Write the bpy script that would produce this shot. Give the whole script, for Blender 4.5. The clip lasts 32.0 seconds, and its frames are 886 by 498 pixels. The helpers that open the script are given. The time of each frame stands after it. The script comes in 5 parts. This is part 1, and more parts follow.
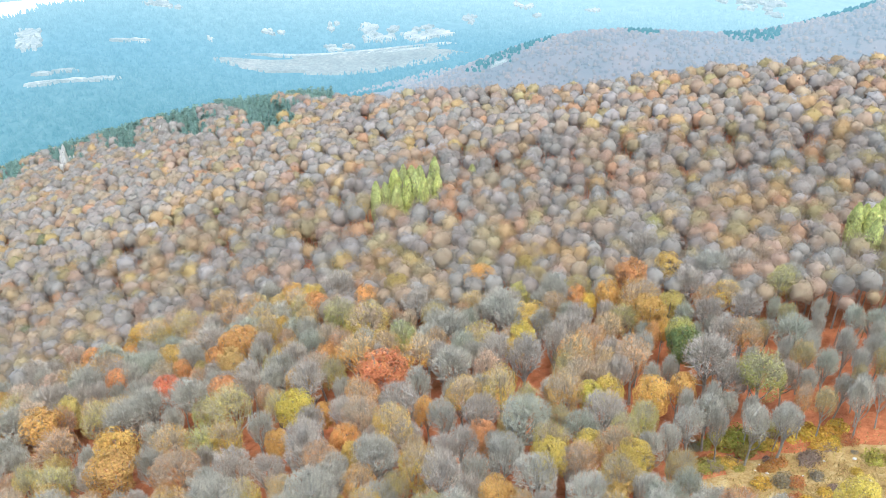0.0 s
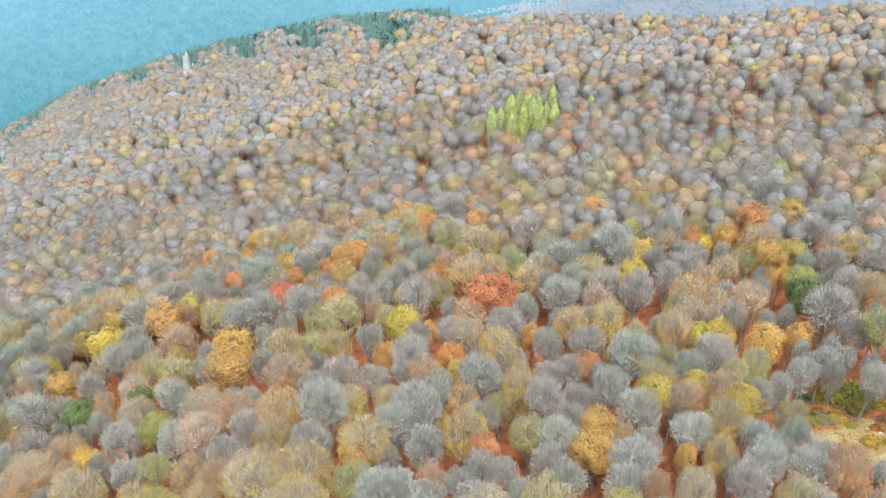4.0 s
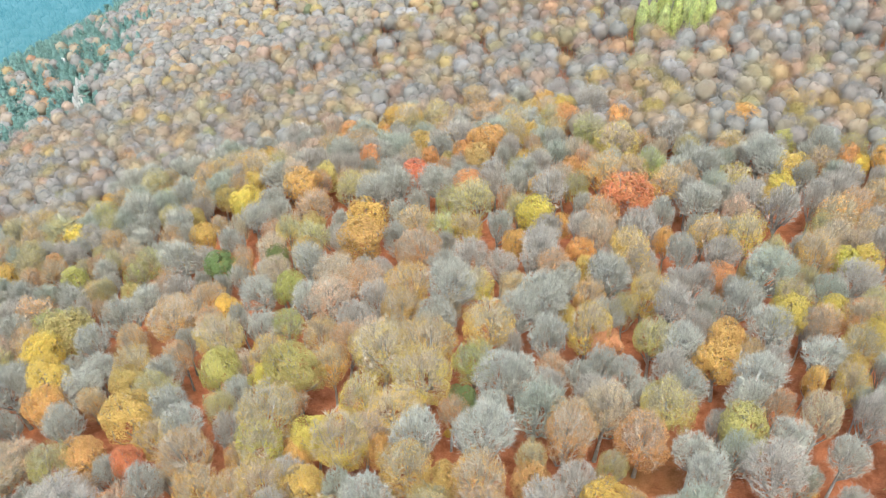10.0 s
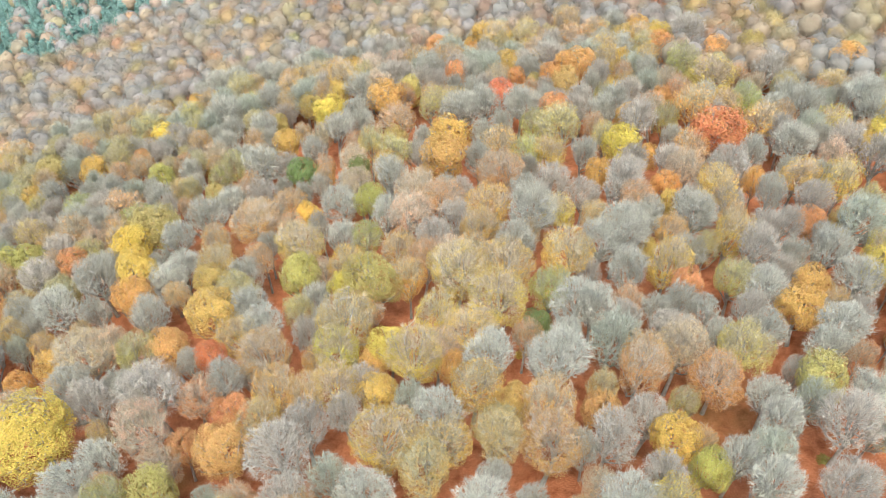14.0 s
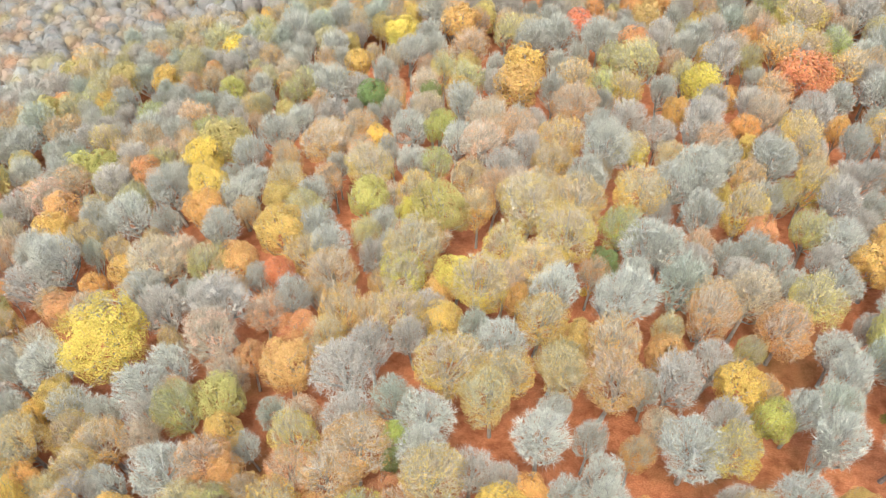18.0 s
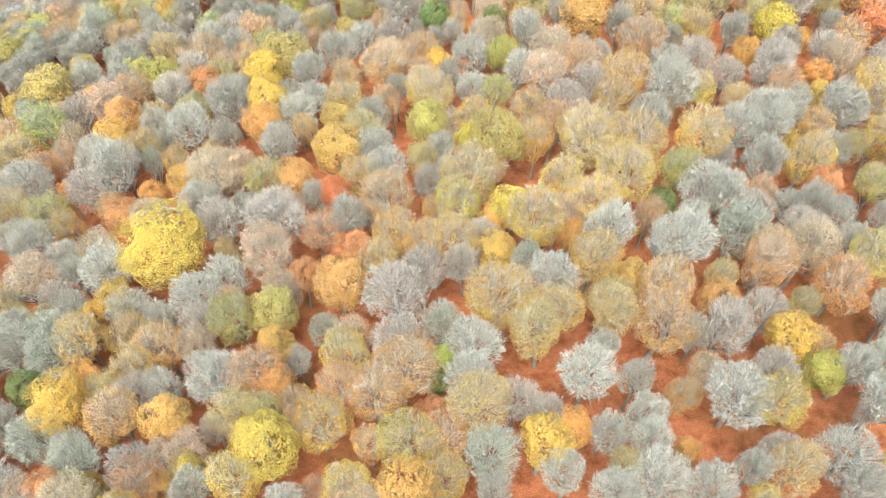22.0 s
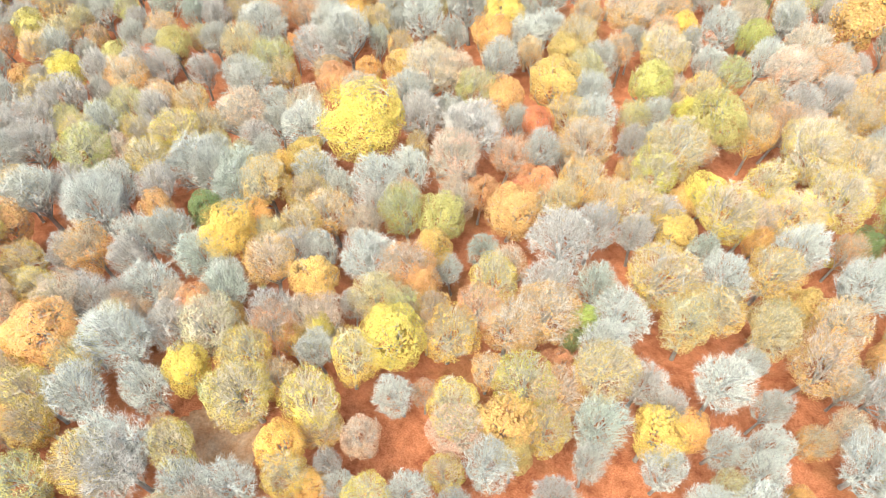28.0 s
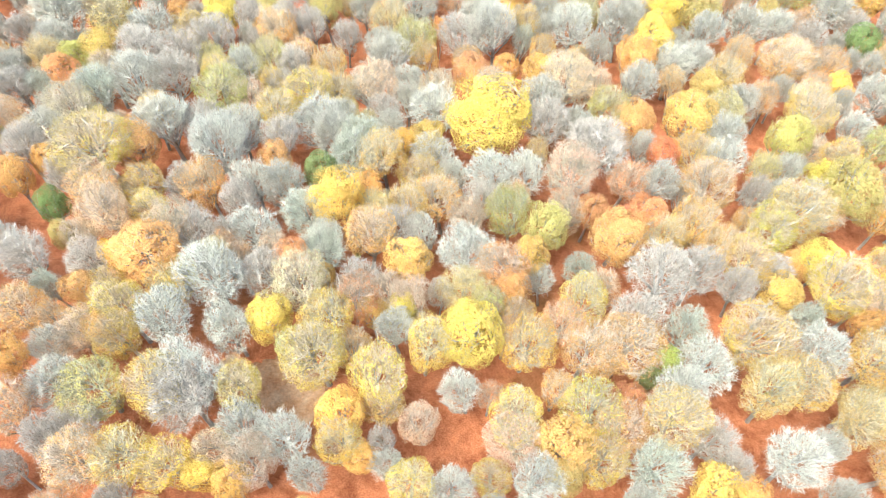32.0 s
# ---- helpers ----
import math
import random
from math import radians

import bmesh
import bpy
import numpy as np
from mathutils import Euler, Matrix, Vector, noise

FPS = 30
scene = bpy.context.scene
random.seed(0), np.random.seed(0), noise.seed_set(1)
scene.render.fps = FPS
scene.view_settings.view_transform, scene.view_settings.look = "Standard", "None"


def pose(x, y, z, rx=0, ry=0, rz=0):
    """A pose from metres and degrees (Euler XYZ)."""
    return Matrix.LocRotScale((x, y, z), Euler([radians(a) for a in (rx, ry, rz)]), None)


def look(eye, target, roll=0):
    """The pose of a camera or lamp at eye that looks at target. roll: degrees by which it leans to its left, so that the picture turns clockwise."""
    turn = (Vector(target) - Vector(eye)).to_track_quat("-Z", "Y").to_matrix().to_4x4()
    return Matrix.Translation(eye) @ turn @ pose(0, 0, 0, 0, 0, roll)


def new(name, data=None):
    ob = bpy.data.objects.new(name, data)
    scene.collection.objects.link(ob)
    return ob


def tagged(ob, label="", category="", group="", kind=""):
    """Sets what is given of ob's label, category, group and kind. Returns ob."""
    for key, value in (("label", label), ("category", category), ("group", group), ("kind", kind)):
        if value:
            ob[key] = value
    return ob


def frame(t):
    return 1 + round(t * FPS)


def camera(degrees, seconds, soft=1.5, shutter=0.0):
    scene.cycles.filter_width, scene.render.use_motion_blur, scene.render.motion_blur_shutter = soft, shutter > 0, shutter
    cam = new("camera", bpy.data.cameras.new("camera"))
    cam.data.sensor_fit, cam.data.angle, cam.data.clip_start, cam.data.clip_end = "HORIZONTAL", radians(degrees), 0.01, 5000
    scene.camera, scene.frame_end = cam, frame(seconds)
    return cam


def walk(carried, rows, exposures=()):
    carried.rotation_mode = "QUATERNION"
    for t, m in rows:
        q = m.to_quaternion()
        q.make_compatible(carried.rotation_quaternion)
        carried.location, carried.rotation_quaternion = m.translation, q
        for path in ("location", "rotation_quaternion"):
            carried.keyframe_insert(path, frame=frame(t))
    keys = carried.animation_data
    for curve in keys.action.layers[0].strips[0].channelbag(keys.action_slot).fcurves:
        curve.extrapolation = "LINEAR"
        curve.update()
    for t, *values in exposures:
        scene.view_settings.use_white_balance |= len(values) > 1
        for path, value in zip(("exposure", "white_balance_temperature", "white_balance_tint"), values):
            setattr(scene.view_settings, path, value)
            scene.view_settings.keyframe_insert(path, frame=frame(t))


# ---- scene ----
import functools

cam = camera(54.4, 32.0, soft=0.8)
# seconds, eye (x, y, z), yaw to the left, pitch
PATH = [
    (0.0, -0.00, -0.00, 140.00, -0.00, -31.16),
    (0.5, -0.41, -0.11, 140.02, 0.77, -31.64),
    (1.0, -0.82, -0.22, 140.03, 1.86, -32.26),
    (1.5, -1.23, -0.34, 140.02, 3.25, -32.89),
    (2.0, -1.63, -0.44, 140.00, 4.49, -33.54),
    (2.5, -2.03, -0.52, 139.96, 5.45, -34.13),
    (3.0, -2.42, -0.59, 139.90, 6.31, -34.76),
    (3.5, -2.80, -0.66, 139.84, 7.05, -35.37),
    (5.5, -4.26, -0.96, 139.65, 10.33, -37.80),
    (6.0, -4.59, -1.04, 139.61, 11.17, -38.46),
    (6.5, -4.90, -1.13, 139.60, 11.93, -39.08),
    (7.0, -5.21, -1.21, 139.59, 12.75, -39.73),
    (7.5, -5.53, -1.30, 139.61, 13.49, -40.34),
    (8.0, -5.88, -1.40, 139.64, 14.29, -40.97),
    (8.5, -6.24, -1.51, 139.69, 15.01, -41.53),
    (9.0, -6.61, -1.64, 139.75, 15.82, -42.17),
    (9.5, -6.98, -1.76, 139.80, 16.62, -42.77),
    (10.0, -7.34, -1.90, 139.84, 17.42, -43.43),
    (10.5, -7.71, -2.04, 139.87, 18.14, -44.05),
    (11.0, -8.08, -2.19, 139.90, 18.89, -44.73),
    (11.5, -8.46, -2.33, 139.92, 19.58, -45.38),
    (12.0, -8.83, -2.46, 139.95, 20.36, -46.10),
    (12.5, -9.21, -2.59, 139.97, 21.08, -46.76),
    (13.0, -9.60, -2.71, 139.98, 21.89, -47.47),
    (13.5, -10.00, -2.83, 139.99, 22.61, -48.11),
    (14.0, -10.41, -2.95, 140.00, 23.34, -48.78),
    (14.5, -10.83, -3.08, 140.02, 23.94, -49.40),
    (16.5, -12.62, -3.63, 140.11, 26.37, -51.86),
    (17.0, -13.05, -3.78, 140.14, 27.01, -52.45),
    (17.5, -13.45, -3.93, 140.17, 27.60, -53.01),
    (18.0, -13.82, -4.07, 140.21, 28.26, -53.64),
    (18.5, -14.16, -4.20, 140.26, 28.85, -54.23),
    (19.0, -14.50, -4.33, 140.30, 29.48, -54.89),
    (19.5, -14.82, -4.45, 140.34, 30.01, -55.50),
    (20.0, -15.14, -4.60, 140.38, 30.61, -56.16),
    (20.5, -15.45, -4.76, 140.43, 31.01, -56.76),
    (21.0, -15.72, -4.93, 140.48, 31.47, -57.40),
    (21.5, -15.95, -5.09, 140.52, 31.96, -57.98),
    (22.0, -16.13, -5.24, 140.53, 32.70, -58.57),
    (22.5, -16.28, -5.36, 140.52, 33.51, -59.10),
    (23.0, -16.39, -5.46, 140.50, 34.57, -59.65),
    (23.5, -16.47, -5.54, 140.47, 35.69, -60.16),
    (24.0, -16.52, -5.59, 140.45, 37.80, -60.70),
    (24.5, -16.55, -5.62, 140.43, 40.10, -61.22),
    (25.0, -16.58, -5.63, 140.41, 42.78, -61.79),
    (25.5, -16.61, -5.64, 140.37, 44.73, -62.19),
    (27.5, -16.76, -5.68, 140.19, 52.97, -62.87),
    (28.0, -16.80, -5.69, 140.14, 54.95, -62.89),
    (28.5, -16.82, -5.71, 140.10, 56.90, -62.90),
    (29.0, -16.83, -5.73, 140.07, 58.97, -62.89),
    (29.5, -16.83, -5.74, 140.04, 60.88, -62.88),
    (30.0, -16.82, -5.75, 140.02, 62.76, -62.89),
    (30.5, -16.80, -5.75, 140.00, 64.06, -62.90),
    (31.0, -16.80, -5.75, 139.99, 65.55, -62.90),
    (31.5, -16.79, -5.75, 139.99, 67.30, -62.92),
    (32.0, -16.79, -5.75, 140.00, 69.06, -62.93),
]
EXPOSURES = [(0.0, 1.02, 6060, 8), (6.0, 1.08, 6000, 4), (10.0, 1.19, 6150, 4), (13.0, 1.27, 6350, 5), (19.0, 1.46, 6430, 5), (23.0, 1.61, 6480, 5), (25.5, 1.75, 6480, 5), (28.0, 1.95, 6400, 4), (32.0, 2.12, 6250, 4)]
walk(cam, [(t, pose(x, y, z, 90 + pitch, 0, yaw)) for t, x, y, z, yaw, pitch in PATH], EXPOSURES)

# ---- sky and sun: a bright, thinly veiled autumn sky ----
SUN_TURN, SUN_UP = 164.0, 68.0
world = bpy.data.worlds.new("sky")
scene.world = world
world.use_nodes = True
wn = world.node_tree
sky = wn.nodes.new("ShaderNodeTexSky")
sky.sky_type, sky.sun_disc = "NISHITA", False
sky.sun_elevation, sky.sun_rotation = radians(SUN_UP), radians(SUN_TURN)
sky.air_density, sky.dust_density = 1.0, 3.0
wn.links.new(sky.outputs["Color"], wn.nodes["Background"].inputs["Color"])
wn.nodes["Background"].inputs["Strength"].default_value = 0.125
sun = new("sun", bpy.data.lights.new("sun", "SUN"))
sun.data.energy, sun.data.angle, sun.data.color = 1.35, radians(30), (1.0, 0.96, 0.9)
way = Vector((math.sin(radians(SUN_TURN)), math.cos(radians(SUN_TURN)), math.tan(radians(SUN_UP))))
sun.matrix_world = look(way * 400, (0, 0, 0))


# ---- materials ----
def material(name, rough=0.85):
    m = bpy.data.materials.new(name)
    m.use_nodes = True
    n, l = m.node_tree.nodes, m.node_tree.links
    b = n["Principled BSDF"]
    b.inputs["Roughness"].default_value = rough
    b.inputs["Specular IOR Level"].default_value = 0.2
    return m, n, l, b


def noise_node(n, l, scale, detail=4.0, rough=0.6, coords="Object"):
    tc = n.new("ShaderNodeTexCoord")
    t = n.new("ShaderNodeTexNoise")
    t.inputs["Scale"].default_value, t.inputs["Detail"].default_value, t.inputs["Roughness"].default_value = scale, detail, rough
    l.new(tc.outputs[coords], t.inputs["Vector"])
    return t


def ramp_node(n, l, source, stops):
    r = n.new("ShaderNodeValToRGB")
    while len(r.color_ramp.elements) < len(stops):
        r.color_ramp.elements.new(0.5)
    for e, (at, c) in zip(r.color_ramp.elements, stops):
        e.position, e.color = at, (*c, 1)
    l.new(source, r.inputs["Fac"])
    return r


def mixed(n, l, kind, fac, a, b):
    m = n.new("ShaderNodeMixRGB")
    m.blend_type = kind
    for key, v in (("Fac", fac), ("Color1", a), ("Color2", b)):
        if isinstance(v, (int, float)):
            m.inputs[key].default_value = v
        elif isinstance(v, tuple):
            m.inputs[key].default_value = (*v, 1)
        else:
            l.new(v, m.inputs[key])
    return m.outputs["Color"]


def tinted(name, spread_hue, spread_value, grain, translucent=0.0, rough=0.85):
    """A plant surface in its object's own colour, varied from leaf to leaf, twig to twig and plant to plant."""
    m, n, l, b = material(name, rough)
    info, geo = n.new("ShaderNodeObjectInfo"), n.new("ShaderNodeNewGeometry")
    hsv = n.new("ShaderNodeHueSaturation")
    for source, key, lo, hi in ((geo.outputs["Random Per Island"], "Hue", 0.5 - spread_hue, 0.5 + spread_hue),
                                (geo.outputs["Random Per Island"], "Value", 1 - spread_value, 1 + spread_value)):
        r = n.new("ShaderNodeMapRange")
        r.inputs["To Min"].default_value, r.inputs["To Max"].default_value = lo, hi
        if key == "Value":
            w = n.new("ShaderNodeMath")
            w.operation = "FRACT"
            k = n.new("ShaderNodeMath")
            k.operation = "MULTIPLY"
            k.inputs[1].default_value = 17.31
            l.new(source, k.inputs[0])
            l.new(k.outputs[0], w.inputs[0])
            source = w.outputs[0]
        l.new(source, r.inputs["Value"])
        l.new(r.outputs["Result"], hsv.inputs[key])
    l.new(info.outputs["Color"], hsv.inputs["Color"])
    t = noise_node(n, l, grain, 3)
    shade = ramp_node(n, l, t.outputs["Fac"], [(0.3, (0.74, 0.70, 0.66)), (0.68, (1.16, 1.17, 1.16))])
    colour = mixed(n, l, "MULTIPLY", 1.0, hsv.outputs["Color"], shade.outputs["Color"])
    l.new(colour, b.inputs["Base Color"])
    if translucent:
        tr, mx = n.new("ShaderNodeBsdfTranslucent"), n.new("ShaderNodeMixShader")
        l.new(colour, tr.inputs["Color"])
        mx.inputs["Fac"].default_value = translucent
        l.new(b.outputs["BSDF"], mx.inputs[1])
        l.new(tr.outputs["BSDF"], mx.inputs[2])
        l.new(mx.outputs["Shader"], n["Material Output"].inputs["Surface"])
    return m


LEAF = tinted("autumn_leaves", 0.016, 0.24, 0.42, translucent=0.22)
WOODS = tinted("autumn_woods", 0.01, 0.1, 0.12)
TWIG = tinted("twigs", 0.012, 0.28, 0.55, rough=0.9)
NEEDLE = tinted("needles", 0.012, 0.25, 0.5, rough=0.8)


def bark():
    m, n, l, b = material("beech_bark", 0.9)
    t = noise_node(n, l, 2.2, 5)
    c = ramp_node(n, l, t.outputs["Fac"], [(0.3, (0.22, 0.21, 0.18)), (0.52, (0.38, 0.365, 0.32)), (0.75, (0.52, 0.51, 0.455))])
    l.new(c.outputs["Color"], b.inputs["Base Color"])
    bump = n.new("ShaderNodeBump")
    bump.inputs["Strength"].default_value, bump.inputs["Distance"].default_value = 0.4, 0.03
    l.new(t.outputs["Fac"], bump.inputs["Height"])
    l.new(bump.outputs["Normal"], b.inputs["Normal"])
    return m


BARK = bark()


def litter():
    """Fallen beech leaves: rust red with brown, straw and mossy stains."""
    m, n, l, b = material("fallen_leaves", 0.95)
    fine, mid, wide = (noise_node(n, l, s, d) for s, d in ((5.0, 6), (0.45, 5), (0.045, 4)))
    a = ramp_node(n, l, fine.outputs["Fac"], [(0.25, (0.29, 0.10, 0.046)), (0.5, (0.52, 0.19, 0.085)), (0.78, (0.68, 0.32, 0.16))])
    bcol = ramp_node(n, l, mid.outputs["Fac"], [(0.35, (0.62, 0.55, 0.5)), (0.55, (1.0, 1.0, 1.0)), (0.75, (1.2, 1.15, 1.05))])
    base = mixed(n, l, "MULTIPLY", 1.0, a.outputs["Color"], bcol.outputs["Color"])
    moss = ramp_node(n, l, wide.outputs["Fac"], [(0.56, (0, 0, 0)), (0.72, (0.6, 0.6, 0.6))])
    base = mixed(n, l, "MIX", moss.outputs["Color"], base, (0.16, 0.12, 0.035))
    l.new(base, b.inputs["Base Color"])
    bump = n.new("ShaderNodeBump")
    bump.inputs["Strength"].default_value, bump.inputs["Distance"].default_value = 0.7, 0.15
    l.new(fine.outputs["Fac"], bump.inputs["Height"])
    l.new(bump.outputs["Normal"], b.inputs["Normal"])
    return m


LITTER = litter()


def haze_glow(n, l, b, stops):
    """Haze painted as emission on a backdrop, by its distance from the hill."""
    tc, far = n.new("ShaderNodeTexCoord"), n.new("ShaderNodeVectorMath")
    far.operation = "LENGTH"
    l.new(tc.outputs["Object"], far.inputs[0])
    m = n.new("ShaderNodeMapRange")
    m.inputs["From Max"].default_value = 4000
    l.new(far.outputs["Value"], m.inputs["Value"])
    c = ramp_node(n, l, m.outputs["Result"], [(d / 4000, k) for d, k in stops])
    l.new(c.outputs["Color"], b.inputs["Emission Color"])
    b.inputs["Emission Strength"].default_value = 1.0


# emission colours of the painted haze, by metres from the hill
HAZE_STOPS = [(850, (0.03, 0.105, 0.12)), (1150, (0.055, 0.155, 0.195)), (1450, (0.115, 0.235, 0.305)), (1750, (0.23, 0.35, 0.40)), (3500, (0.42, 0.46, 0.47))]


def far_slope():
    """Wooded slopes of the valley, kilometres off, with bright blue haze painted on as glow."""
    m, n, l, b = material("distant_slopes", 1.0)
    fine, wide = noise_node(n, l, 0.055, 5, 0.7), noise_node(n, l, 0.004, 3)
    a = ramp_node(n, l, fine.outputs["Fac"], [(0.3, (0.02, 0.05, 0.05)), (0.7, (0.075, 0.115, 0.115))])
    w = ramp_node(n, l, wide.outputs["Fac"], [(0.4, (0.85, 0.95, 1.0)), (0.65, (1.15, 1.05, 1.0))])
    l.new(mixed(n, l, "MULTIPLY", 1.0, a.outputs["Color"], w.outputs["Color"]), b.inputs["Base Color"])
    haze_glow(n, l, b, HAZE_STOPS)
    return m


FAR = far_slope()


def far_beeches():
    """Brown beech woods a kilometre off, paled by haze put into the emission."""
    m, n, l, b = material("distant_beech_woods", 1.0)
    geo, t = n.new("ShaderNodeNewGeometry"), noise_node(n, l, 0.02, 3)
    a = ramp_node(n, l, geo.outputs["Random Per Island"], [(0.0, (0.13, 0.115, 0.115)), (0.6, (0.16, 0.12, 0.105)), (1.0, (0.19, 0.135, 0.10))])
    w = ramp_node(n, l, t.outputs["Fac"], [(0.35, (0.8, 0.85, 0.9)), (0.65, (1.15, 1.05, 1.0))])
    l.new(mixed(n, l, "MULTIPLY", 1.0, a.outputs["Color"], w.outputs["Color"]), b.inputs["Base Color"])
    haze_glow(n, l, b, [(600, (0.06, 0.085, 0.10)), (950, (0.095, 0.15, 0.185)), (1200, (0.15, 0.22, 0.265))])
    return m


FAR_BEECH = far_beeches()


def pale_ground(name, colours, scale, glow=0.0):
    m, n, l, b = material(name, 1.0)
    t, u = noise_node(n, l, scale, 6, 0.7), noise_node(n, l, scale * 9, 4)
    c = ramp_node(n, l, t.outputs["Fac"], list(zip((0.3, 0.5, 0.7), colours)))
    g = ramp_node(n, l, u.outputs["Fac"], [(0.3, (0.7, 0.7, 0.68)), (0.7, (1.15, 1.15, 1.1))])
    l.new(mixed(n, l, "MULTIPLY", 1.0, c.outputs["Color"], g.outputs["Color"]), b.inputs["Base Color"])
    # bluish emission puts the distance haze into the valley patches
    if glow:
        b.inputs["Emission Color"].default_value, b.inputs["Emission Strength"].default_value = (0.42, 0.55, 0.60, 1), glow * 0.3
    return m


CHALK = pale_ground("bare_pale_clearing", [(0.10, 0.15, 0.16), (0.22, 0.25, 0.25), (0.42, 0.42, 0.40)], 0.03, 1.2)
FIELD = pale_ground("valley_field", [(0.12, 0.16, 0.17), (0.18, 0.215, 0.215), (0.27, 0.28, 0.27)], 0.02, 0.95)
# near-white and glowing: the glare on this far slope is painted in
GLARE = pale_ground("far_slope_glare", [(0.7, 0.7, 0.68), (0.8, 0.8, 0.78), (0.85, 0.85, 0.83)], 0.01, 1.0)
DUST = pale_ground("dusty_earth", [(0.36, 0.17, 0.08), (0.46, 0.28, 0.16), (0.55, 0.42, 0.30)], 0.3)
STRAW = pale_ground("dry_grass", [(0.26, 0.15, 0.06), (0.44, 0.31, 0.13), (0.62, 0.50, 0.27)], 0.35)
STONE = pale_ground("limestone", [(0.52, 0.51, 0.48), (0.68, 0.67, 0.63), (0.80, 0.79, 0.75)], 0.8)


# ---- the lie of the land ----
def canopy(x, y):
    """The even surface through the crowns of the near hillside."""
    u = np.clip((x / 1.3571 + 40) / 100, -9, 6)
    v = np.clip((y / 1.3571 - 70) / 100, -5, 8)
    s = 17.05 + 22.45 * u - 16.32 * v - 4.5 * u * u + 0.98 * u * v + 0.84 * v * v
    return 140 + 1.3571 * (s - 100)


def waves(x, y, size, seed):
    k = 2 * math.pi / size
    total = 0
    for i in range(5):
        a = 1.7 * i + seed
        total = total + np.sin(k * (x * math.cos(a) + y * math.sin(a)) * (1 + 0.31 * i) + 2.1 * i * seed) / (1 + 0.5 * i)
    return total / 2.5


def past_ridge(x, y):
    """How far, in metres, a place lies beyond the crest of the hill."""
    crest = np.interp(x, (-420, -330, -150, -54, 52, 176, 400, 900), (560, 520, 462, 400, 336, 318, 300, 280))
    a, b = y - crest, -350 - x
    return np.maximum(a, b)


def hill_rise(x, y):
    """The next hill across the dip: a broad shoulder and its higher end."""
    across = np.exp(-((y - 1000) / 210) ** 2)
    return across * (154 * np.exp(-((x - 170) / 260) ** 2) + 205 * np.exp(-((x - 640) / 260) ** 2))


def valley(x, y):
    r = np.hypot(x, y)
    z = -330 + 22 * waves(x, y, 900, 0.7) + 0.16 * np.maximum(r - 1700, 0)
    z = z + hill_rise(x, y)
    z = z + 60 * np.exp(-(((x + 620) / 380) ** 2 + ((y - 1500) / 260) ** 2))
    return z


CLEAR = 12.0  # crowns stand about this far above the soil


def soil(x, y):
    d = np.maximum(past_ridge(x, y), 0)
    z = canopy(x, y) - CLEAR + 0.35 * waves(x, y, 26, 1.3) + 0.8 * waves(x, y, 90, 2.2)
    z = z - 0.32 * d * d / (d + 60) - 0.3 * np.maximum(d - 130, 0)
    return np.maximum(z, valley(x, y) - 6)


def sheet(name, xs, ys, height, mat):
    gx, gy = np.meshgrid(xs, ys)
    gz = height(gx, gy)
    co = np.stack([gx, gy, gz], -1).reshape(-1, 3)
    nx, ny = len(xs), len(ys)
    i = (np.arange(ny - 1)[:, None] * nx + np.arange(nx - 1)[None, :]).reshape(-1)
    quads = np.stack([i, i + 1, i + nx + 1, i + nx], -1)
    me = bpy.data.meshes.new(name)
    me.from_pydata(co.tolist(), [], quads.tolist())
    me.materials.append(mat)
    me.polygons.foreach_set("use_smooth", np.ones(len(quads), dtype=bool))
    return new(name, me)


xs = np.unique(np.concatenate([np.arange(-760, -220, 20), np.arange(-220, 120, 4), np.arange(120, 760, 20)]))
ys = np.unique(np.concatenate([np.arange(-700, -80, 20), np.arange(-80, 200, 4), np.arange(200, 900, 15)]))
tagged(sheet("ground", xs, ys, soil, LITTER), "wooded hillside covered with rust-red fallen beech leaves", "ground", kind="structure")
xs = np.arange(-4400, 4401, 55)
ys = np.arange(-3000, 4401, 55)
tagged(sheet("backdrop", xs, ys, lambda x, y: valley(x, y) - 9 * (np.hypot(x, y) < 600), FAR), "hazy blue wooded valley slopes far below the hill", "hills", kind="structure")


